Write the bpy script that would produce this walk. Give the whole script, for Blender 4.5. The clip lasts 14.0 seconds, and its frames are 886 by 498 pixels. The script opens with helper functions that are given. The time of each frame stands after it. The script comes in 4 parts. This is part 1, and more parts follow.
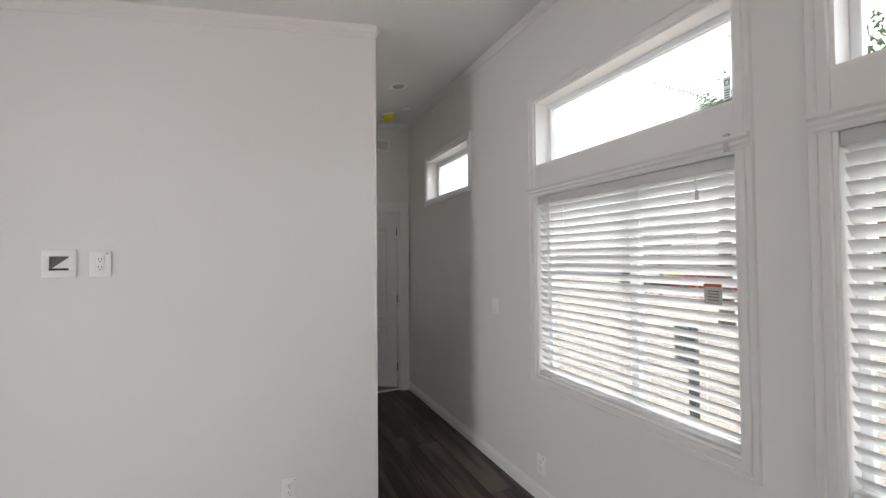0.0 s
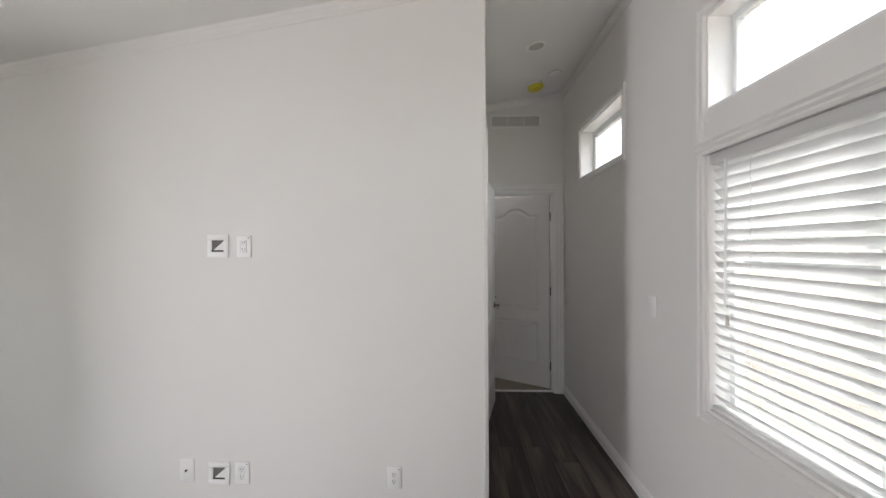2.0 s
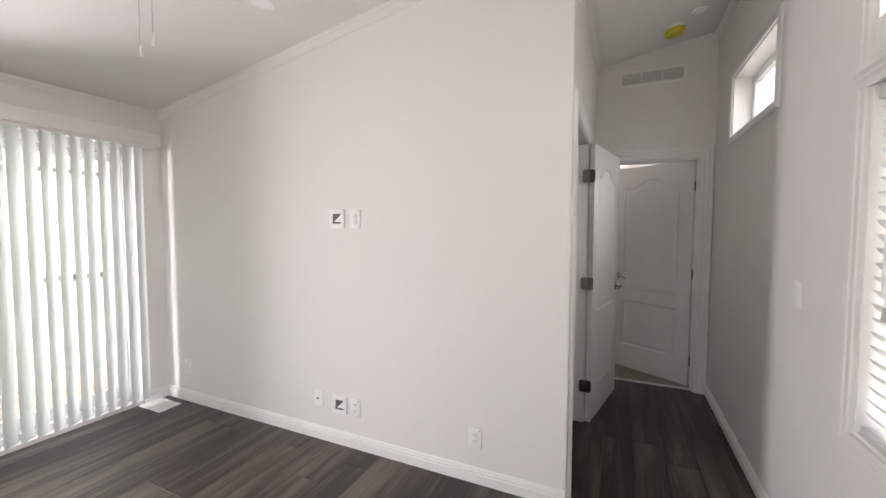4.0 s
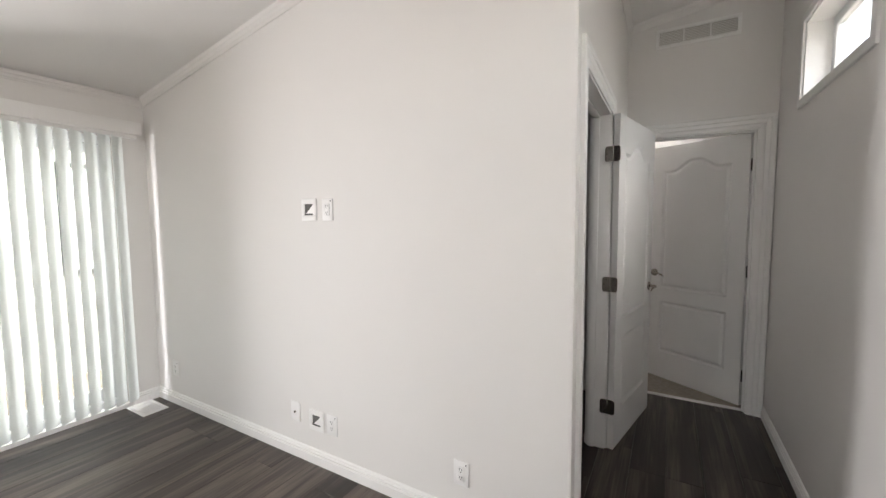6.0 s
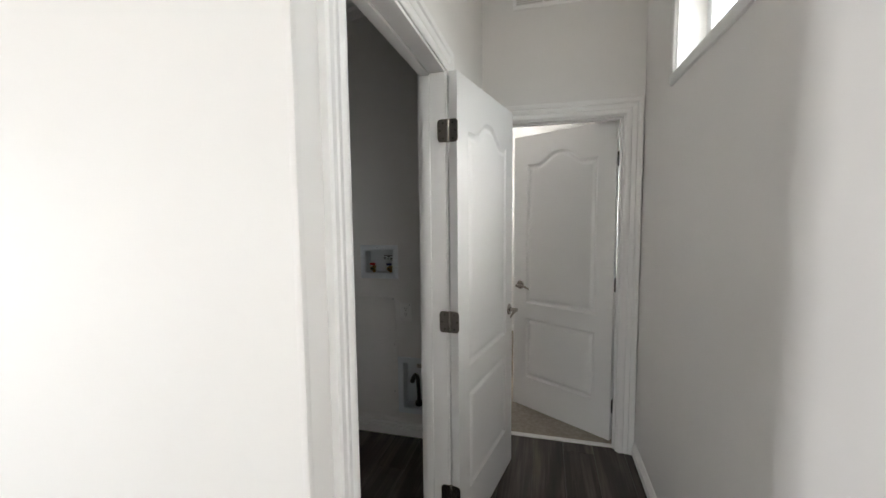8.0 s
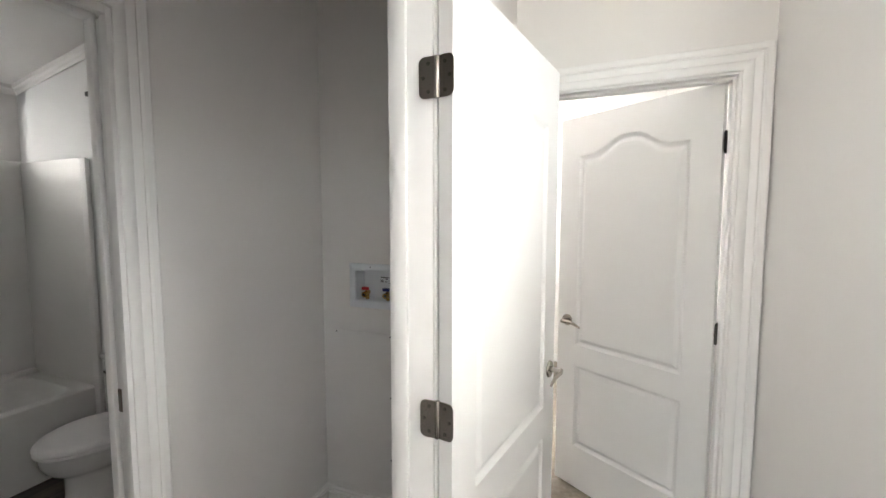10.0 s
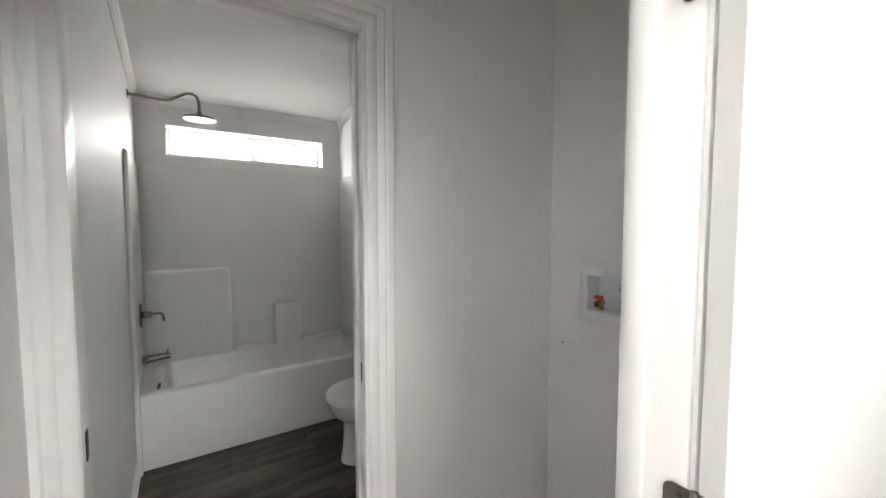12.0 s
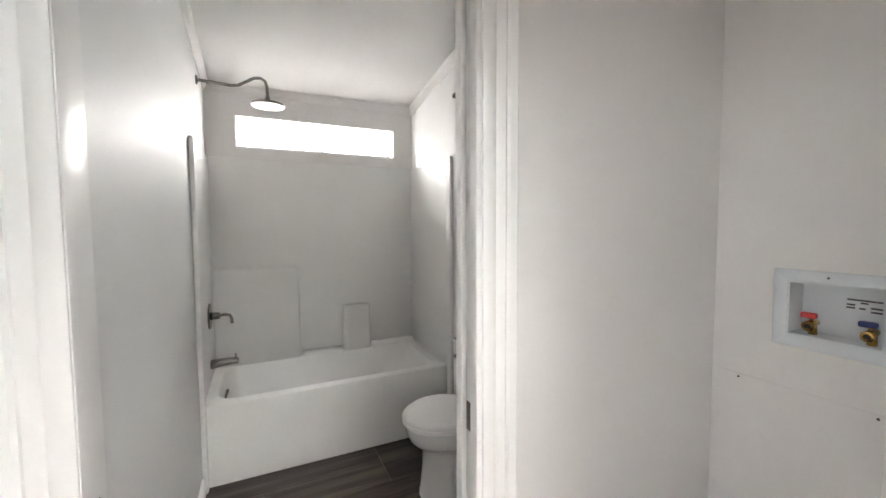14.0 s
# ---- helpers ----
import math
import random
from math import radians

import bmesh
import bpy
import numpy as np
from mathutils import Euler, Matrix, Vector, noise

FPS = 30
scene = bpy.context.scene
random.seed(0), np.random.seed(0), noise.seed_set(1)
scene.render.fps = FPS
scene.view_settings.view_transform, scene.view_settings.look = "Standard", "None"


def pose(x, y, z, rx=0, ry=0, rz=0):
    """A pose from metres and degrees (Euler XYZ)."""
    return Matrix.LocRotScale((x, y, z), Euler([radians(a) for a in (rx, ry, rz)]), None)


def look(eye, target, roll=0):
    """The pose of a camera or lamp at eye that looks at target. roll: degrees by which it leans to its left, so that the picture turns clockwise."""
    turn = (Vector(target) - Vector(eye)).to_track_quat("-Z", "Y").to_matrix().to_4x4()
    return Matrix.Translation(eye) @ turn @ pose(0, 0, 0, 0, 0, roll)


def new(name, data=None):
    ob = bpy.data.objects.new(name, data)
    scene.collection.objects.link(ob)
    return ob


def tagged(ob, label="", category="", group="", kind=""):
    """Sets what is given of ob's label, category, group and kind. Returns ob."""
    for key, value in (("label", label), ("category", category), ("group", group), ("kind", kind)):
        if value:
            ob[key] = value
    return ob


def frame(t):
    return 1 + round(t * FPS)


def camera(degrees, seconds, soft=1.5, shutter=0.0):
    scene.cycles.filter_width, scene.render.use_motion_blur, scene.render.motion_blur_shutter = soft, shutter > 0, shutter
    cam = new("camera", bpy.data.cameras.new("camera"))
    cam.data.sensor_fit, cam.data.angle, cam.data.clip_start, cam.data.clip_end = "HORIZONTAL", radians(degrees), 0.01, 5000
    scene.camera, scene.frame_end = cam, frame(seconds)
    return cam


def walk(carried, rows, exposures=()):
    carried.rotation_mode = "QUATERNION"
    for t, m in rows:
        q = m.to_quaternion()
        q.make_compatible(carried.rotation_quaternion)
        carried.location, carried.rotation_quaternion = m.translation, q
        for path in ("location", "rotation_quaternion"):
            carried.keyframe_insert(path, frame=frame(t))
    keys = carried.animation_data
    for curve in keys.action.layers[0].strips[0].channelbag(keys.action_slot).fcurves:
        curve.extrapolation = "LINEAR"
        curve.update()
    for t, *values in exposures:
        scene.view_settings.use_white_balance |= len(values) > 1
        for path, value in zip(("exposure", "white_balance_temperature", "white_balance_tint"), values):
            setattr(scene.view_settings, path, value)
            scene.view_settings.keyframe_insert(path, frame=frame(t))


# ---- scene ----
cam = camera(97.3, 14.0)
PATH = [
    (0, (0.114, 0.162, 1.498), (0.973, 1.967, 1.542), -0.5),
    (0.5, (0.285, 0.173, 1.479), (0.902, 2.074, 1.528), -0.5),
    (1, (0.394, 0.235, 1.473), (0.77, 2.199, 1.512), -0.4),
    (1.5, (0.514, 0.328, 1.471), (0.663, 2.322, 1.492), -0.3),
    (2, (0.612, 0.392, 1.467), (0.538, 2.391, 1.467), -0.2),
    (2.5, (0.726, 0.418, 1.451), (0.438, 2.398, 1.429), -0.2),
    (3, (0.859, 0.414, 1.458), (0.374, 2.354, 1.408), -0.0),
    (3.5, (0.948, 0.42, 1.432), (0.281, 2.304, 1.359), 0.1),
    (4, (0.986, 0.439, 1.424), (0.159, 2.257, 1.32), 0.1),
    (4.2, (0.982, 0.445, 1.43), (0.101, 2.236, 1.317), 0.1),
    (6.3, (1.11, 1.05, 1.418), (0.112, 2.777, 1.269), -0.5),
    (6.5, (1.136, 1.139, 1.409), (0.213, 2.907, 1.263), -0.5),
    (7, (1.144, 1.385, 1.394), (0.421, 3.243, 1.24), -0.6),
    (7.5, (1.136, 1.665, 1.419), (0.583, 3.581, 1.263), -0.6),
    (7.7, (1.151, 1.757, 1.445), (0.644, 3.684, 1.277), -0.6),
    (9.8, (1.125, 2.571, 1.497), (0.491, 4.461, 1.341), -0.0),
    (10, (1.102, 2.612, 1.489), (0.378, 4.471, 1.344), -0.0),
    (10.5, (1.065, 2.696, 1.477), (0.058, 4.419, 1.346), -0.1),
    (11, (1.063, 2.767, 1.476), (-0.222, 4.294, 1.351), -0.1),
    (11.5, (1.065, 2.82, 1.464), (-0.453, 4.116, 1.345), 0.0),
    (12, (1.013, 2.828, 1.45), (-0.642, 3.944, 1.328), 0.1),
    (12.5, (0.915, 2.816, 1.425), (-0.799, 3.84, 1.306), 0.0),
    (13, (0.783, 2.829, 1.423), (-0.959, 3.802, 1.298), -0.1),
    (13.5, (0.68, 2.834, 1.414), (-1.085, 3.766, 1.29), -0.2),
    (14, (0.573, 2.879, 1.407), (-1.23, 3.737, 1.288), -0.3),
]
walk(cam, [(t, look(eye, target, roll)) for t, eye, target, roll in PATH],
     exposures=[(0, 3.05, 6450, 15), (2.0, 3.3, 6500, 14), (2.5, 3.35, 6550, 14), (4.2, 3.6, 6750, 18), (6.5, 3.7, 6650, 13), (7.5, 3.9, 6500, 11), (10.0, 5.3, 6600, 12), (11.5, 5.5, 6550, 11), (12.5, 5.85, 6700, 14), (14.0, 6.2, 6600, 13)])

# ---- world and sun ----
world = bpy.data.worlds.new("overcast_sky")
scene.world = world
world.use_nodes = True
wn, wl = world.node_tree.nodes, world.node_tree.links
sky = wn.new("ShaderNodeTexSky")
sky.sky_type = "NISHITA"
sky.sun_disc = False
sky.sun_elevation = radians(54)
sky.sun_rotation = radians(84)
sky.dust_density = 4.0
hs = wn.new("ShaderNodeHueSaturation")
hs.inputs["Saturation"].default_value = 0.30
wl.new(sky.outputs["Color"], hs.inputs["Color"])
wl.new(hs.outputs["Color"], wn["Background"].inputs["Color"])
wn["Background"].inputs["Strength"].default_value = 0.085

sun_data = bpy.data.lights.new("sun", "SUN")
sun_data.energy, sun_data.angle, sun_data.color = 0.5, radians(60), (1.0, 0.97, 0.93)
sun = new("sun", sun_data)
sun.matrix_world = look((9.8, 1.0, 13.5), (0, 0, 0))


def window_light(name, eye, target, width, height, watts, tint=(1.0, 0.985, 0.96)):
    """An area lamp in or outside an opening, real or added, standing in for the sky's light."""
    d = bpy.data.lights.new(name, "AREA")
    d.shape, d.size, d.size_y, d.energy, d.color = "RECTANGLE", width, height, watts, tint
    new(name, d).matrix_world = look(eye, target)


# two fill lamps added in made-up openings out of view, to brighten the room
window_light("added_south_fill", (-0.3, -3.07, 1.40), (-0.3, 0, 1.40), 2.6, 1.3, 1.2)
window_light("added_east_fill", (1.83, -1.6, 1.55), (0, -1.6, 1.55), 1.4, 1.6, 2.0)
window_light("bath_window_light", (-3.0, 3.334, 2.20), (-1.6, 3.334, 1.6), 1.5, 0.5, 0.75)
window_light("hall_window_light", (2.06, 3.41, 2.52), (0.2, 3.25, 0.95), 0.85, 0.50, 0.3)
window_light("patio_door_light", (-3.5, 1.35, 2.9), (-1.5, 1.35, 0.8), 1.8, 1.0, 5.0)
window_light("patio_opening_light", (-3.3, 0.45, 1.0), (1.69, 2.2, 1.0), 0.8, 1.8, 8.5, (0.97, 0.985, 1.0))
window_light("bedroom_window_light", (1.832, 5.6, 1.45), (0, 5.6, 1.45), 1.14, 1.2, 7.0)


# ---- materials ----
def mat(name, color, rough=0.5, metal=0.0, vary=0.06, scale=3.0, fine=120.0, bump=0.0, coat=0.0, translucent=0.0):
    m = bpy.data.materials.new(name)
    m.use_nodes = True
    n, l = m.node_tree.nodes, m.node_tree.links
    b = n["Principled BSDF"]
    b.inputs["Roughness"].default_value = rough
    b.inputs["Metallic"].default_value = metal
    b.inputs["Coat Weight"].default_value = coat
    tc = n.new("ShaderNodeTexCoord")
    big, small = n.new("ShaderNodeTexNoise"), n.new("ShaderNodeTexNoise")
    big.inputs["Scale"].default_value, small.inputs["Scale"].default_value = scale, fine
    small.inputs["Detail"].default_value = 3.0
    for t in (big, small):
        l.new(tc.outputs["Object"], t.inputs["Vector"])
    mix = n.new("ShaderNodeMath")
    mix.operation = "MULTIPLY_ADD"
    l.new(small.outputs["Fac"], mix.inputs[0])
    mix.inputs[1].default_value = 0.35
    l.new(big.outputs["Fac"], mix.inputs[2])
    ramp = n.new("ShaderNodeValToRGB")
    ramp.color_ramp.elements[0].position, ramp.color_ramp.elements[1].position = 0.35, 1.0
    ramp.color_ramp.elements[0].color = (*[c * (1 - vary) for c in color], 1)
    ramp.color_ramp.elements[1].color = (*[min(1, c * (1 + vary)) for c in color], 1)
    l.new(mix.outputs[0], ramp.inputs["Fac"])
    l.new(ramp.outputs["Color"], b.inputs["Base Color"])
    rr = n.new("ShaderNodeMapRange")
    rr.inputs["To Min"].default_value, rr.inputs["To Max"].default_value = max(0.02, rough - 0.03), min(1, rough + 0.03)
    l.new(big.outputs["Fac"], rr.inputs["Value"])
    l.new(rr.outputs["Result"], b.inputs["Roughness"])
    if bump:
        bp = n.new("ShaderNodeBump")
        bp.inputs["Strength"].default_value = bump
        bp.inputs["Distance"].default_value = 0.002
        l.new(small.outputs["Fac"], bp.inputs["Height"])
        l.new(bp.outputs["Normal"], b.inputs["Normal"])
    if translucent:
        tr = n.new("ShaderNodeBsdfTranslucent")
        tr.inputs["Color"].default_value = (*color, 1)
        ms = n.new("ShaderNodeMixShader")
        ms.inputs[0].default_value = translucent
        l.new(b.outputs[0], ms.inputs[1])
        l.new(tr.outputs[0], ms.inputs[2])
        l.new(ms.outputs[0], n["Material Output"].inputs["Surface"])
    return m


def glass_mat():
    m = bpy.data.materials.new("clear_glass")
    m.use_nodes = True
    n, l = m.node_tree.nodes, m.node_tree.links
    n.remove(n["Principled BSDF"])
    tr, gl, fr, mx = (n.new(k) for k in ("ShaderNodeBsdfTransparent", "ShaderNodeBsdfGlossy", "ShaderNodeLayerWeight", "ShaderNodeMixShader"))
    tr.inputs["Color"].default_value = (0.80, 0.835, 0.825, 1)
    gl.inputs["Roughness"].default_value = 0.01
    pw = n.new("ShaderNodeMath")
    pw.operation = "POWER"
    pw.inputs[1].default_value = 4.0
    rg = n.new("ShaderNodeMapRange")
    rg.inputs["To Min"].default_value, rg.inputs["To Max"].default_value = 0.03, 0.6
    l.new(fr.outputs["Facing"], pw.inputs[0])
    l.new(pw.outputs[0], rg.inputs["Value"])
    l.new(rg.outputs["Result"], mx.inputs[0])
    l.new(tr.outputs[0], mx.inputs[1])
    l.new(gl.outputs[0], mx.inputs[2])
    l.new(mx.outputs[0], n["Material Output"].inputs["Surface"])
    return m


def frosted_mat():
    m = mat("obscure_glass", (0.9, 0.92, 0.92), 0.35, vary=0.02, fine=300, bump=0.3)
    n, l = m.node_tree.nodes, m.node_tree.links
    tr, tp, m1, m2 = (n.new(k) for k in ("ShaderNodeBsdfTranslucent", "ShaderNodeBsdfTransparent", "ShaderNodeMixShader", "ShaderNodeMixShader"))
    tr.inputs["Color"].default_value = (0.95, 0.97, 0.97, 1)
    m1.inputs[0].default_value, m2.inputs[0].default_value = 0.75, 0.35
    l.new(n["Principled BSDF"].outputs[0], m1.inputs[1])
    l.new(tr.outputs[0], m1.inputs[2])
    l.new(m1.outputs[0], m2.inputs[1])
    l.new(tp.outputs[0], m2.inputs[2])
    l.new(m2.outputs[0], n["Material Output"].inputs["Surface"])
    return m


def plank_mat():
    m = bpy.data.materials.new("vinyl_plank")
    m.use_nodes = True
    n, l = m.node_tree.nodes, m.node_tree.links
    b = n["Principled BSDF"]
    tc, oi = n.new("ShaderNodeTexCoord"), n.new("ShaderNodeObjectInfo")
    off = n.new("ShaderNodeVectorMath")
    off.operation = "MULTIPLY_ADD"
    off.inputs[1].default_value = (1, 1, 1)
    cmb = n.new("ShaderNodeCombineXYZ")
    mul = n.new("ShaderNodeMath")
    mul.operation = "MULTIPLY"
    mul.inputs[1].default_value = 37.0
    l.new(oi.outputs["Random"], mul.inputs[0])
    for k in ("X", "Y", "Z"):
        l.new(mul.outputs[0], cmb.inputs[k])
    l.new(tc.outputs["Object"], off.inputs[0])
    l.new(cmb.outputs[0], off.inputs[2])
    maps = []
    for sc in ((9, 0.9, 1), (70, 2.2, 1)):
        mp = n.new("ShaderNodeMapping")
        mp.inputs["Scale"].default_value = sc
        l.new(off.outputs[0], mp.inputs["Vector"])
        ns = n.new("ShaderNodeTexNoise")
        ns.inputs["Scale"].default_value = 1.0
        ns.inputs["Detail"].default_value = 6.0
        ns.inputs["Distortion"].default_value = 0.6
        l.new(mp.outputs[0], ns.inputs["Vector"])
        maps.append(ns)
    add = n.new("ShaderNodeMath")
    add.operation = "MULTIPLY_ADD"
    add.inputs[1].default_value = 0.45
    l.new(maps[1].outputs["Fac"], add.inputs[0])
    l.new(maps[0].outputs["Fac"], add.inputs[2])
    tone = n.new("ShaderNodeMath")
    tone.operation = "MULTIPLY_ADD"
    tone.inputs[1].default_value = 0.16
    l.new(oi.outputs["Random"], tone.inputs[0])
    l.new(add.outputs[0], tone.inputs[2])
    ramp = n.new("ShaderNodeValToRGB")
    e = ramp.color_ramp.elements
    e[0].position, e[0].color = 0.5, (0.012, 0.008, 0.006, 1)
    e[1].position, e[1].color = 1.0, (0.135, 0.106, 0.088, 1)
    mid = e.new(0.76)
    mid.color = (0.036, 0.0265, 0.0215, 1)
    l.new(tone.outputs[0], ramp.inputs["Fac"])
    l.new(ramp.outputs["Color"], b.inputs["Base Color"])
    rr = n.new("ShaderNodeMapRange")
    rr.inputs["To Min"].default_value, rr.inputs["To Max"].default_value = 0.30, 0.42
    l.new(maps[0].outputs["Fac"], rr.inputs["Value"])
    l.new(rr.outputs["Result"], b.inputs["Roughness"])
    bp = n.new("ShaderNodeBump")
    bp.inputs["Strength"].default_value, bp.inputs["Distance"].default_value = 0.25, 0.001
    l.new(maps[1].outputs["Fac"], bp.inputs["Height"])
    l.new(bp.outputs["Normal"], b.inputs["Normal"])
    return m


WALL = mat("wall_paint", (0.80, 0.78, 0.762), 0.62, vary=0.012, scale=1.6, fine=260, bump=0.10)
CEIL = mat("ceiling_paint", (0.82, 0.805, 0.79), 0.75, vary=0.012, scale=2, fine=200, bump=0.14)
TRIM = mat("trim_enamel", (0.86, 0.848, 0.835), 0.37, vary=0.012, scale=5, fine=150, bump=0.03)
DOORP = mat("door_enamel", (0.82, 0.81, 0.80), 0.37, vary=0.012, scale=4, fine=220, bump=0.05)
BATHW = mat("bath_wall_gloss", (0.80, 0.80, 0.79), 0.55, vary=0.012, scale=2, fine=180, bump=0.09)
TUBM = mat("fibreglass", (0.84, 0.835, 0.815), 0.3, vary=0.012, scale=3, fine=60, bump=0.015)
CERAM = mat("ceramic", (0.84, 0.84, 0.83), 0.08, vary=0.01, coat=0.4)
NICKEL = mat("satin_nickel", (0.40, 0.37, 0.335), 0.23, 1.0, vary=0.06, fine=400, bump=0.03)
# dark strike plate metal; also the shaded look of the bedroom's nickel hinges
DARKN = mat("bronze_and_shaded_nickel", (0.05, 0.045, 0.04), 0.4, 0.8)
BRONZE = mat("aged_bronze", (0.15, 0.13, 0.115), 0.35, 0.9)
CHROME = mat("brushed_steel", (0.24, 0.225, 0.21), 0.22, 1.0, vary=0.05)
BRASS = mat("brass", (0.46, 0.29, 0.085), 0.2, 1.0)
PLAST = mat("white_plastic", (0.88, 0.87, 0.86), 0.35, vary=0.01)
PLASTB = mat("bluish_white_plastic", (0.75, 0.78, 0.81), 0.4, vary=0.02)
VINYL = mat("window_vinyl", (0.82, 0.84, 0.85), 0.4, vary=0.01)
SLAT = mat("blind_slat", (0.82, 0.82, 0.815), 0.4, vary=0.01, translucent=0.40)
VSLAT = mat("vertical_blind_vinyl", (0.84, 0.86, 0.85), 0.45, vary=0.015, fine=300, bump=0.05, translucent=0.52)
GLASS = glass_mat()
FROST = frosted_mat()
PLANK = plank_mat()
SUBFL = mat("subfloor", (0.03, 0.026, 0.022), 0.8)
CARPET = mat("carpet", (0.33, 0.29, 0.24), 0.95, vary=0.25, scale=40, fine=350, bump=1.0)
BLACK = mat("black_plastic", (0.02, 0.02, 0.02), 0.45)
# grey that stands for shade in recesses and behind edges
RECESS_SHADE = mat("recess_shade", (0.14, 0.137, 0.13), 0.8)
RED = mat("red_plastic", (0.5, 0.02, 0.02), 0.4)
BLUE = mat("blue_plastic", (0.02, 0.03, 0.16), 0.4)
YELLOW = mat("yellow_film", (0.72, 0.66, 0.04), 0.35, vary=0.1, translucent=0.25)
INK = mat("dark_ink", (0.06, 0.06, 0.07), 0.6)
PAPER = mat("label_paper", (0.55, 0.53, 0.5), 0.6)
ORANGE = mat("orange_ink", (0.5, 0.1, 0.03), 0.6)
GREYM = mat("painted_grey", (0.055, 0.06, 0.065), 0.6)
SOIL = mat("pale_dirt", (0.31, 0.26, 0.215), 0.95, vary=0.2, scale=0.4, fine=30, bump=0.5)
STUCCO = mat("stucco", (0.5, 0.49, 0.46), 0.9, vary=0.08, scale=2, fine=80, bump=0.5)
SIDING = mat("exterior_siding", (0.62, 0.60, 0.56), 0.8, vary=0.05)
ROOFM = mat("roof_shingle", (0.12, 0.11, 0.10), 0.9, vary=0.2, fine=30)
LEAF = mat("leaf_green", (0.10, 0.15, 0.07), 0.6, vary=0.4, translucent=0.3)
BARK = mat("bark", (0.14, 0.10, 0.07), 0.9, vary=0.3, fine=30, bump=0.8)
FLOWER = mat("red_petal", (0.5, 0.04, 0.06), 0.6, vary=0.2)
CARRED = mat("red_car_paint", (0.4, 0.02, 0.03), 0.25, coat=0.6)
CARYEL = mat("yellow_paint", (0.6, 0.4, 0.03), 0.4)
RUBBER = mat("rubber", (0.02, 0.02, 0.02), 0.8)


# ---- mesh helpers ----
def thing(name, m=None, label="", category="", group="", kind=""):
    ob = new(name)
    if m is not None:
        ob.matrix_world = m
    return tagged(ob, label, category, group, kind)


def mesh_of(name, bm, material, smooth=True):
    me = bpy.data.meshes.new(name)
    bm.normal_update()
    bm.to_mesh(me)
    bm.free()
    me.materials.append(material)
    if smooth:
        me.shade_smooth()
        me.set_sharp_from_angle(angle=radians(38))
    return me


def part(name, bm, material, parent, label=""):
    ob = new(name, mesh_of(name, bm, material))
    ob.parent = parent
    return tagged(ob, label)


def solid(name, bm, material, label="", category="", kind="structure", m=None, smooth=True):
    ob = new(name, mesh_of(name, bm, material, smooth))
    if m is not None:
        ob.matrix_world = m
    return tagged(ob, label, category, "", kind)


def box(x0, x1, y0, y1, z0, z1, bevel=0.0, bm=None, seg=2):
    one = bmesh.new()
    bmesh.ops.create_cube(one, size=1)
    for v in one.verts:
        v.co = Vector((x0 + (v.co.x + 0.5) * (x1 - x0), y0 + (v.co.y + 0.5) * (y1 - y0), z0 + (v.co.z + 0.5) * (z1 - z0)))
    if bevel:
        bmesh.ops.bevel(one, geom=one.edges[:], offset=bevel, segments=seg, affect="EDGES", profile=0.5)
    return merged(bm, one)


def merged(bm, one):
    if bm is None:
        return one
    me = bpy.data.meshes.new("tmp")
    one.to_mesh(me)
    one.free()
    bm.from_mesh(me)
    bpy.data.meshes.remove(me)
    return bm


def cyl(p, q, r, r2=None, seg=20, bm=None, bevel=0.0):
    p, q = Vector(p), Vector(q)
    one = bmesh.new()
    bmesh.ops.create_cone(one, cap_ends=True, segments=seg, radius1=r, radius2=r if r2 is None else r2, depth=(q - p).length)
    if bevel:
        rims = [e for e in one.edges if any(len(f.verts) > 4 for f in e.link_faces)]
        bmesh.ops.bevel(one, geom=rims, offset=bevel, segments=2, affect="EDGES", profile=0.5)
    turn = (q - p).to_track_quat("Z", "Y").to_matrix().to_4x4()
    one.transform(Matrix.Translation((p + q) / 2) @ turn)
    return merged(bm, one)


def loft(rings, closed_ends=(True, True), bm=None, loop=True):
    """A skin through rings of points, all of the same count."""
    one = bmesh.new()
    vs = [[one.verts.new(p) for p in r] for r in rings]
    n = len(vs[0])
    for a, b in zip(vs, vs[1:]):
        for i in range(n if loop else n - 1):
            j = (i + 1) % n
            one.faces.new((a[i], a[j], b[j], b[i]))
    if closed_ends[0]:
        one.faces.new(vs[0][::-1])
    if closed_ends[1]:
        one.faces.new(vs[-1])
    bmesh.ops.recalc_face_normals(one, faces=one.faces[:])
    return merged(bm, one)


def tube(points, r, seg=12, bm=None):
    pts = [Vector(p) for p in points]
    rings = []
    for i, p in enumerate(pts):
        d = (pts[min(i + 1, len(pts) - 1)] - pts[max(i - 1, 0)]).normalized()
        side = d.cross(Vector((0, 0, 1)))
        side = side.normalized() if side.length > 1e-3 else Vector((1, 0, 0))
        up = side.cross(d)
        rings.append([p + r * (math.cos(a) * side + math.sin(a) * up) for a in (2 * math.pi * k / seg for k in range(seg))])
    return loft(rings, bm=bm)


def sweep(profile, a, b, out, up, bm=None):
    """A moulding from a to b; profile points are (along out, along up)."""
    a, b, out, up = Vector(a), Vector(b), Vector(out), Vector(up)
    return loft([[p + out * u + up * v for u, v in profile] for p in (a, b)], bm=bm)


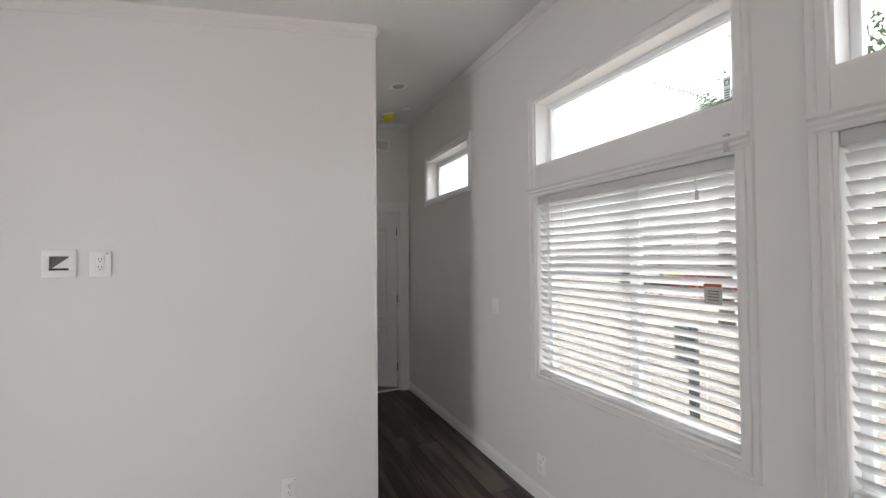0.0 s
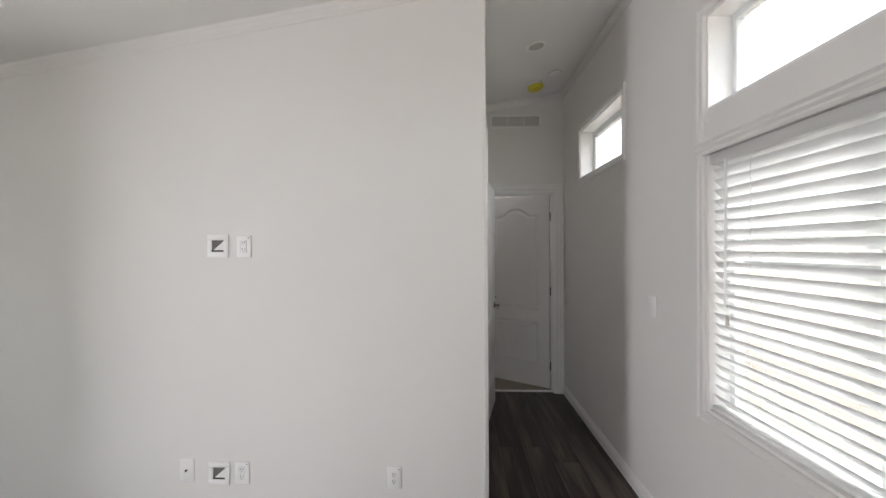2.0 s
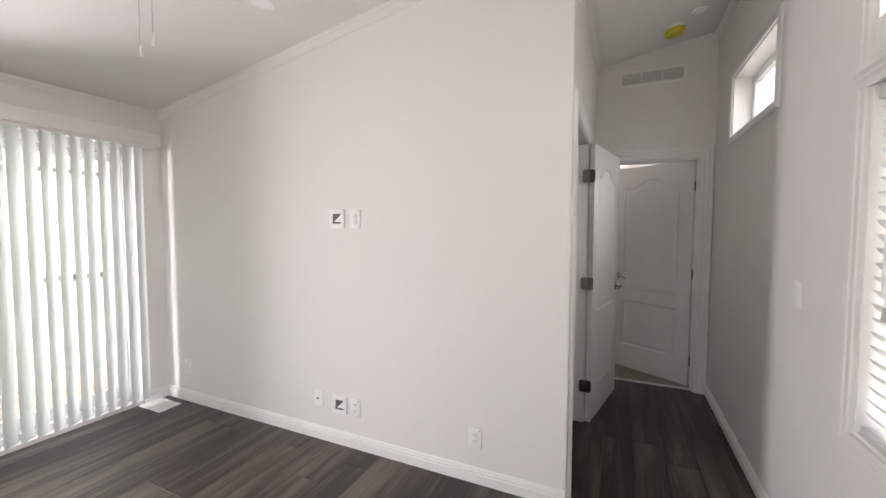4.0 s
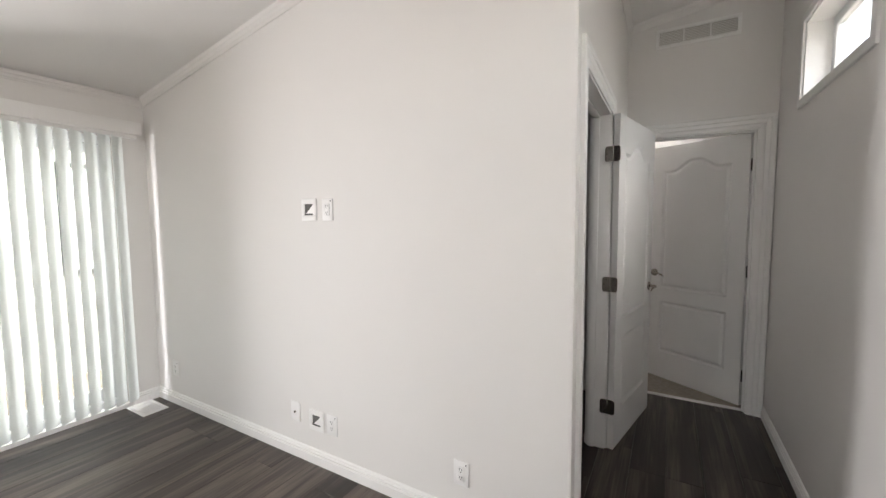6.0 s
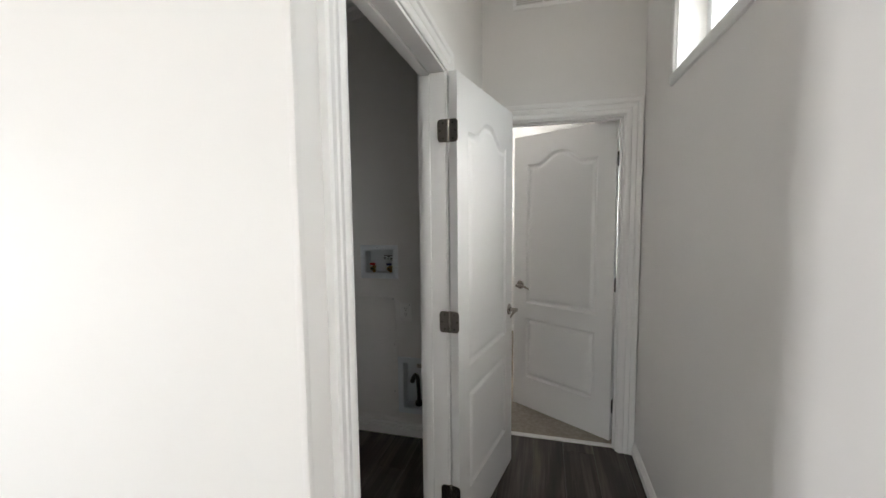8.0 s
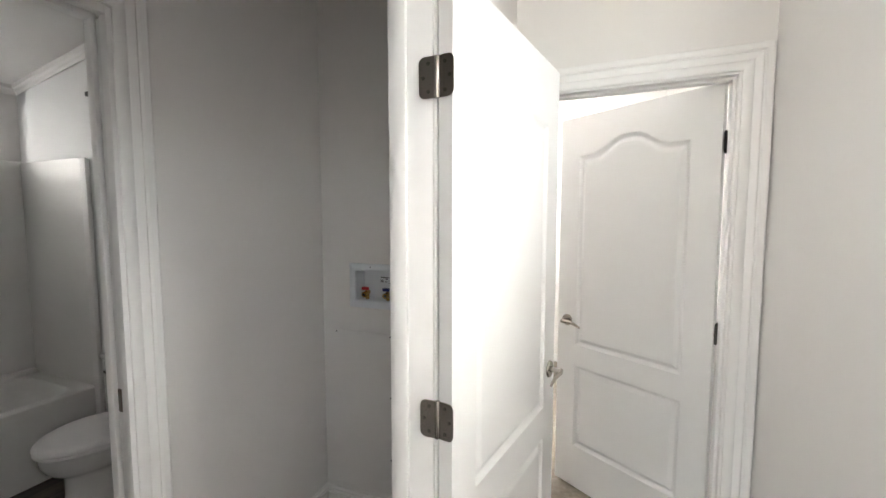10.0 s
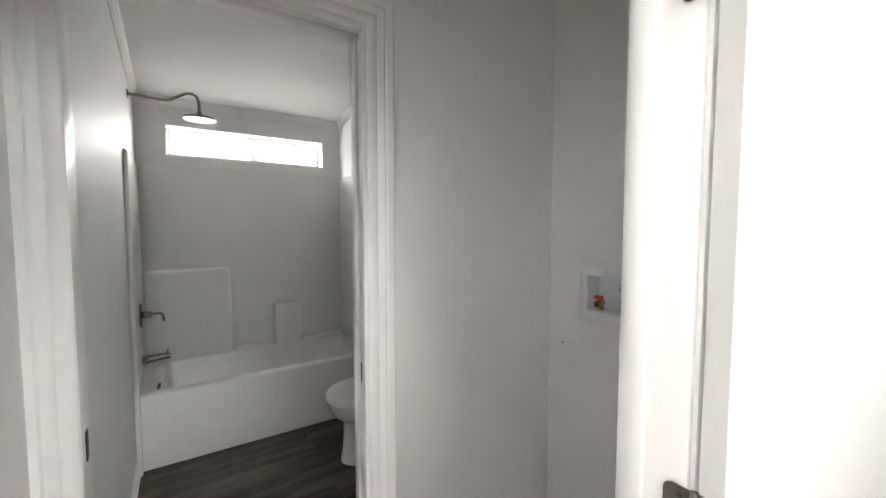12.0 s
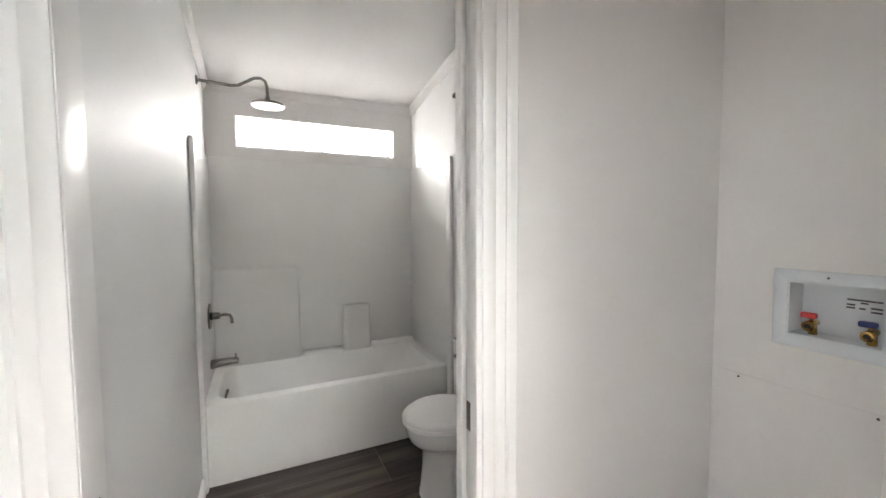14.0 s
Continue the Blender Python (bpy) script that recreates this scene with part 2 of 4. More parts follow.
def casing(u0, u1, v0, v1, place, profile, sides="ltrb", bm=None):
    """Mitred moulding round an opening; profile points are (away from the opening, proud of the wall)."""
    one = None
    for s in sides:
        rings = []
        ends = {"l": ((u0, v0), (u0, v1)), "r": ((u1, v0), (u1, v1)), "t": ((u0, v1), (u1, v1)), "b": ((u0, v0), (u1, v0))}[s]
        for cu, cv in ends:
            ring = []
            for d, h in profile:
                du = d * (-1 if cu == u0 else 1)
                dv = d * (-1 if cv == v0 else 1)
                if s in "lr" and "b" not in sides and cv == v0:
                    dv = 0
                ring.append(place(cu + du, cv + dv, h))
            rings.append(ring)
        one = loft(rings, bm=one)
    return merged(bm, one) if bm else one


def slope(x):
    return 2.775 + 0.16 * x


DOOR_CASING = [(0, 0.0), (0, 0.008), (0.006, 0.012), (0.028, 0.013), (0.034, 0.009), (0.04, 0.014), (0.056, 0.016), (0.062, 0.012), (0.068, 0.018), (0.086, 0.020), (0.092, 0.016), (0.092, 0.0)]
WIN_CASING = [(0, 0.0), (0, 0.012), (0.004, 0.016), (0.026, 0.016), (0.031, 0.011), (0.037, 0.018), (0.052, 0.019), (0.055, 0.014), (0.055, 0.0)]
BASE = [(0, 0.0), (0.015, 0.0), (0.016, 0.050), (0.009, 0.054), (0.013, 0.058), (0.013, 0.066), (0.005, 0.070), (0.010, 0.074), (0.009, 0.081), (0.003, 0.087), (0, 0.088)]
CROWN = [(0, 0.0), (0.006, 0.0), (0.010, 0.012), (0.016, 0.016), (0.020, 0.030), (0.028, 0.036), (0.030, 0.05), (0.034, 0.058), (0, 0.058)]


def wall(name, axis, face, back, a0, a1, holes, material, label, z0=0.0):
    """A wall between planes face and back on an axis, from a0 to a1 along the other, with holes (b0, b1, z0, z1)."""
    cuts = sorted({a0, a1, *[h[0] for h in holes], *[h[1] for h in holes]})
    zs = sorted({z0, 9.0, *[h[2] for h in holes], *[h[3] for h in holes]})
    bm = bmesh.new()
    for c0, c1 in zip(cuts, cuts[1:]):
        for k0, k1 in zip(zs, zs[1:]):
            if any(h[0] <= c0 and c1 <= h[1] and h[2] <= k0 and k1 <= h[3] for h in holes):
                continue
            lo, hi = min(face, back), max(face, back)
            n0 = len(bm.verts)
            if axis == "x":
                box(lo, hi, c0, c1, k0, k1, bm=bm)
            else:
                box(c0, c1, lo, hi, k0, k1, bm=bm)
            bm.verts.ensure_lookup_table()
            for v in bm.verts[n0:]:
                if v.co.z > 8:
                    v.co.z = slope(v.co.x) + 0.03
    bmesh.ops.remove_doubles(bm, verts=bm.verts[:], dist=1e-5)
    return solid(name, bm, material, label, "wall", smooth=False)


# ---- plan ----
XR, XL = 1.69, -2.507
YTV, YLN, YB0, YB1, YW, YF = 2.45, 2.535, 2.58, 4.06, 4.25, 4.385
XH, XHI = 0.76, 0.655
XP0, XP1 = -0.30, -0.20
YBACK, YEND = -3.0, 6.8

W1, W2, WS = (0.975, 2.12), (-0.43, 0.715), (2.965, 3.85)
WB = (2.755, 3.912, 1.95, 2.185)
# the last opening is added for the east fill lamp
wall("wall_east", "x", XR, XR + 0.15, YBACK - 0.1, YEND + 0.1,
     [(*W1, 0.76, 1.885), (*W1, 2.058, 2.475), (*W2, 0.76, 1.885), (*W2, 2.058, 2.475), (*WS, 2.075, 2.49), (5.0, 6.2, 0.8, 2.1), (-2.3, -0.9, 0.75, 2.35)],
     WALL, "smooth off-white painted exterior wall with windows")
wall("wall_west", "x", XL, XL - 0.15, YBACK - 0.1, YEND + 0.1,
     [(0.40, 2.25, 0.03, 2.06), WB], WALL, "smooth off-white painted exterior wall with sliding door")
# opening added for the south fill lamp
wall("wall_south", "y", YBACK, YBACK - 0.12, XL, XR, [(-1.6, 1.0, 0.75, 2.05)], WALL, "plain off-white painted end wall")
wall("wall_north", "y", YEND, YEND + 0.12, XL, XR, [], WALL, "plain off-white painted bedroom wall")
wall("wall_living", "y", YTV, YLN, XL, XH, [], WALL, "plain off-white painted living room wall with media outlets")
wall("wall_bath_south", "y", YLN, YB0, XL, XP0, [], BATHW, "glossy white painted bathroom wall")
wall("wall_hall_west", "x", XH, XHI, YLN, YF, [(2.61, 3.440, 0, 2.045)], WALL, "off-white painted hallway wall with laundry opening")
wall("wall_hall_end", "y", YF, YF + 0.10, XL, XR, [(0.815, 1.60, 0, 2.045)], WALL, "off-white painted wall with bedroom doorway")
wall("wall_laundry", "y", YW, YF, XP1, XHI, [(-0.004, 0.192, 1.092, 1.245), (0.245, 0.425, 0.19, 0.505)], WALL, "off-white painted laundry closet wall")
wall("wall_pocket", "x", XP1, XP0, YLN, YF, [(2.618, 3.402, 0, 2.095)], WALL, "off-white painted partition with pocket door")
wall("wall_bath_north", "y", YB1, YF, XL, XP0, [], BATHW, "glossy white painted bathroom wall")

bm = bmesh.new()
xa, xb = XL - 0.35, XR + 0.35
loft([[(xa, y, slope(xa)), (xb, y, slope(xb)), (xb, y, slope(xb) + 0.14), (xa, y, slope(xa) + 0.14)] for y in (YBACK - 0.3, YEND + 0.3)], bm=bm)
solid("ceiling", bm, CEIL, "white painted sloping ceiling", "ceiling")
solid("floor", box(XL, XR, YBACK, YEND, -0.30, -0.012), SUBFL, "dark vinyl plank floor", "floor")
solid("floor_carpet", box(XL + 0.002, XR - 0.002, YF + 0.06, YEND - 0.002, -0.012, 0.008), CARPET, "beige cut-pile bedroom carpet", "carpet")
bm = box(0.815, 1.60, YF + 0.035, YF + 0.062, -0.012, 0.012, 0.004)
solid("threshold", bm, TRIM, "pale metal carpet edge strip in the doorway", "threshold")

# baseboards and crowns
bb = None
for a, b, out in (((XL, YTV, 0), (XH, YTV, 0), (0, -1, 0)), ((XL, 2.26, 0), (XL, YTV, 0), (1, 0, 0)), ((XL, YBACK, 0), (XL, 0.38, 0), (1, 0, 0)),
                  ((XR, YBACK, 0), (XR, YF, 0), (-1, 0, 0)), ((XH, 3.525, 0), (XH, YF, 0), (1, 0, 0)), ((XL, YBACK, 0), (XR, YBACK, 0), (0, 1, 0)),
                  ((XP1, 3.46, 0), (XP1, YW, 0), (1, 0, 0)), ((XP1, YW, 0), (XHI, YW, 0), (0, -1, 0)), ((XHI, 3.44, 0), (XHI, YW, 0), (-1, 0, 0)),
                  ((XP1, YLN, 0), (XHI, YLN, 0), (0, 1, 0)), ((-1.80, YB0, 0), (XP0, YB0, 0), (0, 1, 0)), ((-1.80, YB1, 0), (XP0, YB1, 0), (0, -1, 0)),
                  ((XL, YEND, 0), (XR, YEND, 0), (0, -1, 0)), ((XP0, 3.46, 0), (XP0, YB1, 0), (-1, 0, 0))):
    bb = sweep(BASE, a, b, out, (0, 0, 1), bb)
solid("baseboard", bb, TRIM, "white stepped baseboard moulding along the walls", "baseboard")
cr = None
for y, o, x0, x1 in ((YTV, -1, XL, XH), (YF, -1, XH, XR), (YBACK, 1, XL, XR), (YB0, 1, XL, XP0), (YB1, -1, XL, XP0), (YLN, 1, XP1, XHI), (YW, -1, XP1, XHI)):
    cr = sweep(CROWN, (x0, y, slope(x0) - 0.058), (x1, y, slope(x1) - 0.058), (0, o, 0), (0, 0, 1), cr)
for x, o, y0, y1 in ((XL, 1, YBACK, YTV), (XR, -1, YBACK, YF), (XL, 1, YB0, YB1), (XH, 1, YTV, YF), (XP1, 1, YLN, YW)):
    cr = sweep(CROWN, (x, y0, slope(x) - 0.058), (x, y1, slope(x) - 0.058), (o, 0, 0), (0, 0, 1), cr)
solid("trim_crown", cr, WALL, "white stepped crown moulding under the ceiling", "moulding")


# ---- windows ----
def on_east(u, v, h):
    return (XR - h, u, v)


def window_unit(name, y0, y1, z0, z1, place_x, sash=0.028, mullions=(), sign=1, frost=False, label="", depth=0.04):
    """A vinyl window set back in the wall at place_x: frame, mullions and panes."""
    w = thing(name, None, label, "window", kind="structure")
    xa, xb = sorted((place_x, place_x + sign * depth))
    fr = box(xa, xb, y0, y1, z0, z0 + sash, 0.003)
    box(xa, xb, y0, y1, z1 - sash, z1, 0.003, fr)
    box(xa, xb, y0, y0 + sash, z0 + sash, z1 - sash, 0.003, fr)
    box(xa, xb, y1 - sash, y1, z0 + sash, z1 - sash, 0.003, fr)
    part("window_frame", fr, VINYL, w)
    edges = [y0 + sash, *mullions, y1 - sash]
    for m in mullions:
        part("mullion", box(xa - 0.004, xb + 0.004, m - 0.022, m + 0.022, z0 + sash, z1 - sash, 0.003), VINYL, w)
    mid = (xa + xb) / 2
    for a, b in zip(edges, edges[1:]):
        p = part("pane", box(mid - 0.002, mid + 0.002, a, b, z0 + sash, z1 - sash), FROST if frost else GLASS, w)
        p.visible_shadow = False
    return w


def jamb_liner(w, y0, y1, z0, z1, xa, xb):
    t = 0.012
    bm = box(xa, xb, y0, y1, z0, z0 + t)
    box(xa, xb, y0, y1, z1 - t, z1, bm=bm)
    box(xa, xb, y0, y0 + t, z0 + t, z1 - t, bm=bm)
    box(xa, xb, y1 - t, y1, z0 + t, z1 - t, bm=bm)
    part("window_reveal", bm, TRIM, w)


n = 0
for y0, y1 in (W1, W2):
    n += 1
    w = window_unit("window_%d" % n, y0 + 0.012, y1 - 0.012, 0.772, 1.873, XR + 0.09, mullions=((y0 + y1) / 2 - 0.06,), label="white vinyl sliding window behind a horizontal blind")
    jamb_liner(w, y0, y1, 0.76, 1.885, XR + 0.001, XR + 0.149)
    part("casing", casing(y0, y1, 0.76, 2.475, on_east, WIN_CASING), WALL, w)
    head = [(0, 0.0), (0.013, 0.0), (0.020, 0.012), (0.016, 0.02), (0.026, 0.03), (0.024, 0.04), (0.034, 0.05), (0.034, 0.062), (0.0, 0.066)]
    part("head_moulding", sweep(head, (XR, y0 - 0.05, 1.868), (XR, y1 + 0.05, 1.868), (-1, 0, 0), (0, 0, 1)), WALL, w)
    n += 1
    w = window_unit("window_%d" % n, y0 + 0.012, y1 - 0.012, 2.07, 2.463, XR + 0.10, label="white vinyl transom window in a deep painted reveal")
    jamb_liner(w, y0, y1, 2.058, 2.475, XR + 0.001, XR + 0.149)
w = window_unit("window_5", WS[0] + 0.012, WS[1] - 0.012, 2.087, 2.478, XR + 0.108, sash=0.05, label="small high white vinyl hallway window", depth=0.036)
jamb_liner(w, *WS, 2.075, 2.49, XR + 0.001, XR + 0.149)
part("casing", casing(*WS, 2.075, 2.49, on_east, [(0, 0.0), (0, 0.01), (0.004, 0.013), (0.034, 0.014), (0.042, 0.010), (0.044, 0.0)]), TRIM, w)
w = window_unit("window_6", WB[0] + 0.01, WB[1] - 0.01, WB[2] + 0.01, WB[3] - 0.01, XL - 0.10, sash=0.03, mullions=(3.36,), sign=-1, frost=True, label="long low bathroom window with obscured glass")
jamb_liner(w, *WB, XL - 0.149, XL - 0.001)
w = window_unit("window_7", 5.0, 6.2, 0.8, 2.1, XR + 0.09, mullions=(5.6,), label="white vinyl bedroom window")


def blind(y0, y1, z0, z1, tag=False):
    """Horizontal blind hung inside a window opening."""
    b = thing("window_blind", Matrix.Translation((XR + 0.035, 0, z0)), "white faux-wood horizontal blind, lowered with slats tilted open", "blind", "window blinds")
    h = z1 - z0
    part("head_rail", box(-0.026, 0.026, y0, y1, h - 0.045, h, 0.003), SLAT, b)
    part("bottom_rail", box(-0.025, 0.025, y0 + 0.004, y1 - 0.004, 0.006, 0.022, 0.004), SLAT, b)
    prof = [(math.cos(a) * 0.0255, math.sin(a) * 0.0015 + 0.0022 * math.cos(a) ** 2) for a in (2 * math.pi * k / 12 for k in range(12))]
    t = radians(45)
    me = None
    z = 0.05
    while z < h - 0.03:
        if me is None:
            bm = loft([[(-c * math.cos(t) + s * math.sin(t), y, c * math.sin(t) + s * math.cos(t)) for c, s in prof] for y in (y0 + 0.006, y1 - 0.006)])
            me = mesh_of("slat", bm, SLAT)
        o = new("slat", me)
        o.parent = b
        o.location = (0, 0, z)
        o.rotation_euler = (0, radians(random.uniform(-1.2, 1.2)), radians(random.uniform(-0.06, 0.06)))
        z += 0.0435
    L = y1 - y0
    for f in (0.13, 0.36, 0.80):
        for dx in (-0.024, 0.024):
            part("ladder_cord", cyl((dx, y0 + f * L, 0.01), (dx, y0 + f * L, h - 0.03), 0.0009, seg=6), SLAT, b)
    for f, zz in ((0.12, h - 0.13), (0.90, 0.40)):
        c = part("pull_cord", cyl((-0.034, y0 + f * L, zz + 0.02), (-0.034, y0 + f * L, h - 0.04), 0.0012, seg=6), SLAT, b)
        part("tassel", cyl((-0.034, y0 + f * L, zz - 0.02), (-0.034, y0 + f * L, zz + 0.02), 0.008, 0.005, 10, bevel=0.002), PAPER, c)
    part("tilt_wand", cyl((-0.036, y1 - 0.10, 0.45), (-0.032, y1 - 0.10, h - 0.04), 0.004, seg=6), VINYL, b)
    if tag:
        ya = y0 + 0.04
        g = part("warning_tag", box(-0.052, -0.050, ya, ya + 0.065, 0.535, 0.615, 0.0005), PAPER, b, "grey paper warning tag")
        part("tag_band", box(-0.0535, -0.0525, ya, ya + 0.065, 0.603, 0.613), ORANGE, g, "orange printed band")
        for i in range(4):
            part("tag_line", box(-0.0535, -0.0525, ya + 0.010, ya + 0.05, 0.585 - i * 0.011, 0.588 - i * 0.011), INK, g)
        part("valance_clip", box(-0.062, -0.048, y0 + 0.0, y0 + 0.02, h + 0.01, h + 0.075, 0.003), PAPER, b, "grey plastic valance clip")
    return b


st = thing("window_sticker", Matrix.Translation((XR + 0.1165, 1.065, 2.165)), "small pale glass sticker with dark print in a transom window", "sticker")
part("sheet", box(-0.0008, 0, -0.014, 0.014, -0.045, 0.045), VINYL, st)
part("print_ring", casing(-0.006, 0.006, 0.014, 0.030, lambda u, v, h: (-h, u, v), [(0, 0.0008), (0, 0.0014), (0.003, 0.0014), (0.003, 0.0008)]), INK, st)
for k in range(4):
    part("print_bar", box(-0.0015, -0.0009, -0.009, 0.009, -0.01 - k * 0.01, -0.006 - k * 0.01), INK, st)
blind(W1[0] + 0.014, W1[1] - 0.014, 0.775, 1.868, True)
blind(W2[0] + 0.014, W2[1] - 0.014, 0.775, 1.868)
b = blind(5.02, 6.18, 0.82, 2.08)
# both windows are added out of view; they only house the fill lamps
window_unit("window_9", -2.3, -0.9, 0.75, 2.35, XR + 0.09, mullions=(-1.6,), label="added unseen white vinyl window for the east fill lamp")
w = thing("window_8", None, "added unseen wide window for the south fill lamp", "window", kind="structure")
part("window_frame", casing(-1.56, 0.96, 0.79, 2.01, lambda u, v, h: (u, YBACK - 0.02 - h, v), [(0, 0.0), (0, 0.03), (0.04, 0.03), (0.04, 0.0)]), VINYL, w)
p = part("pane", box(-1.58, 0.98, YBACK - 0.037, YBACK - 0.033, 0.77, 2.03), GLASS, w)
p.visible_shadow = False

# ---- sliding door and vertical blind ----
sd = thing("door_1", None, "white vinyl sliding glass patio door", "patio door", kind="structure")
X = XL - 0.10
bm = box(X - 0.04, X + 0.04, 0.40, 0.45, 0.03, 2.06, 0.003)
box(X - 0.04, X + 0.04, 2.20, 2.25, 0.03, 2.06, 0.003, bm)
box(X - 0.04, X + 0.04, 0.45, 2.20, 2.0, 2.06, 0.003, bm)
box(X - 0.04, X + 0.04, 0.45, 2.20, 0.03, 0.075, 0.003, bm)
part("door_frame", bm, VINYL, sd)
for y0, y1, dx in ((0.45, 1.36, 0.015), (1.29, 2.20, -0.018)):
    bm = box(X + dx - 0.014, X + dx + 0.014, y0, y0 + 0.07, 0.075, 2.0, 0.003)
    box(X + dx - 0.014, X + dx + 0.014, y1 - 0.07, y1, 0.075, 2.0, 0.003, bm)
    box(X + dx - 0.014, X + dx + 0.014, y0 + 0.07, y1 - 0.07, 1.93, 2.0, 0.003, bm)
    box(X + dx - 0.014, X + dx + 0.014, y0 + 0.07, y1 - 0.07, 0.075, 0.17, 0.003, bm)
    pn = part("sash", bm, VINYL, sd)
    gl = part("pane", box(X + dx - 0.003, X + dx + 0.003, y0 + 0.07, y1 - 0.07, 0.17, 1.93), GLASS, pn)
    gl.visible_shadow = False

vb = thing("vertical_blind", Matrix.Translation((XL + 0.07, 0, 0)), "white vinyl vertical blind hanging over the patio door", "blind")
part("valance", box(-0.065, 0.045, 0.30, 2.385, 2.075, 2.17, 0.005), TRIM, vb)
part("head_track", box(-0.02, 0.02, 0.32, 2.36, 2.05, 2.085, 0.002), PLAST, vb)


def vslat(material, w=0.089):
    pts = [(w * (k / 8 - 0.5), 0.008 * (1 - (2 * k / 8 - 1) ** 2)) for k in range(9)]
    ring = [(u, v + 0.0007) for u, v in pts] + [(u, v - 0.0007) for u, v in pts[::-1]]
    return mesh_of("slat", loft([[(v, u, z) for u, v in ring] for z in (0.065, 2.055)]), material)


vm = vslat(VSLAT)
y = 1.20
while y < 2.31:
    bunch = y < 1.40
    o = new("slat", vm)
    o.parent = vb
    o.location = (0, y, 0)
    o.rotation_euler = (0, 0, radians((62 if bunch else 29) + random.uniform(-3, 3)))
    if bunch:
        tagged(o, "slat turned edge-on and bunched with others")
    y += 0.02 if bunch else 0.0765


# ---- panel doors ----
def door_slab(w, h, th, parent):
    """Moulded two-panel slab with an arched upper panel; hinge edge at x = 0, faces at y = 0 and y = th."""
    m = 0.115
    us = np.unique(np.round(np.concatenate([np.linspace(0, w, 20), np.linspace(m - 0.006, m + 0.056, 24), np.linspace(w - m - 0.056, w - m + 0.006, 24), np.linspace(m + 0.05, w - m - 0.05, 34)]), 5))
    vs = np.unique(np.round(np.concatenate([np.linspace(0, h, 40), *[np.linspace(a, b, 24) for a, b in ((0.23, 0.29), (0.625, 0.685), (0.795, 0.855))], np.linspace(1.72, 1.885, 60)]), 5))
    nx, nz = len(us), len(vs)
    U, V = np.meshgrid(us, vs)
    q = np.clip(np.abs(U - w / 2) / (w / 2 - m), 0, 1)
    top = 1.80 + 0.075 * (0.5 + 0.5 * np.cos(np.pi * np.clip((q - 0.08) / 0.62, 0, 1)))
    side = np.minimum(U - m, w - m - U)
    s1 = np.minimum(np.minimum(side, V - 0.80), (top - V) * 0.9)
    s2 = np.minimum(np.minimum(side, V - 0.235), 0.68 - V)
    s = np.maximum(s1, s2)
    dep = np.interp(s, [-0.002, 0.002, 0.012, 0.017, 0.034, 0.05], [0, 0.006, 0.0120, 0.0120, 0.0025, 0.0015])
    verts, faces = [], []
    for y0, sg in ((0.0, 1), (th, -1)):
        verts += list(zip(U.ravel().tolist(), (y0 + sg * dep).ravel().tolist(), V.ravel().tolist()))
    N = nx * nz
    for k in range(2):
        for i in range(nz - 1):
            for j in range(nx - 1):
                a = k * N + i * nx + j
                f = (a, a + 1, a + nx + 1, a + nx)
                faces.append(f if k == 0 else f[::-1])
    rim = [j for j in range(nx)] + [i * nx + nx - 1 for i in range(1, nz)] + [(nz - 1) * nx + j for j in range(nx - 2, -1, -1)] + [i * nx for i in range(nz - 2, 0, -1)]
    for a, b in zip(rim, rim[1:] + rim[:1]):
        faces.append((b, a, a + N, b + N))
    me = bpy.data.meshes.new("slab")
    me.from_pydata(verts, [], faces)
    me.materials.append(DOORP)
    me.shade_smooth()
    me.set_sharp_from_angle(angle=radians(50))
    o = new("slab", me)
    o.parent = parent
    return o


def rounded_plate(w, h, t, r=0.014):
    ring = []
    for cx, cz, a0 in ((w - r, h / 2 - r, 0), (0, h / 2, 90), (0, -h / 2, 180), (w - r, -h / 2 + r, 270)):
        if cx == 0:
            ring.append((0, cz))
            continue
        for k in range(6):
            a = radians(a0 + 90 * k / 5)
            ring.append((cx + r * math.cos(a), cz + r * math.sin(a)))
    return loft([[(x, y, z) for x, z in ring] for y in (0, t)])


def hinge(parent, pin, z, ang_a, ang_b, material, w=0.040, size=0.089):
    """Butt hinge: barrel at pin, two leaves swung to ang_a and ang_b (degrees in plan)."""
    px, py = pin
    b = part("hinge", cyl((px, py, z - size / 2), (px, py, z + size / 2), 0.0062, seg=14, bevel=0.001), material, parent, "satin nickel butt hinge")
    for a in (ang_a, ang_b):
        bm = rounded_plate(w, size, 0.0025)
        bm.transform(Matrix.Translation((px, py, z)) @ Matrix.Rotation(radians(a), 4, "Z"))
        part("hinge_leaf", bm, material, b)
        for dx, dz in ((0.020, 0.030), (0.032, 0.0), (0.020, -0.030)):
            for sy in (-1, 1):
                c = cyl((dx, 0.00125 + sy * 0.0012, dz), (dx, 0.00125 + sy * 0.0022, dz), 0.004, seg=10)
                c.transform(Matrix.Translation((px, py, z)) @ Matrix.Rotation(radians(a), 4, "Z"))
                part("screw", c, CHROME, b)
    return b


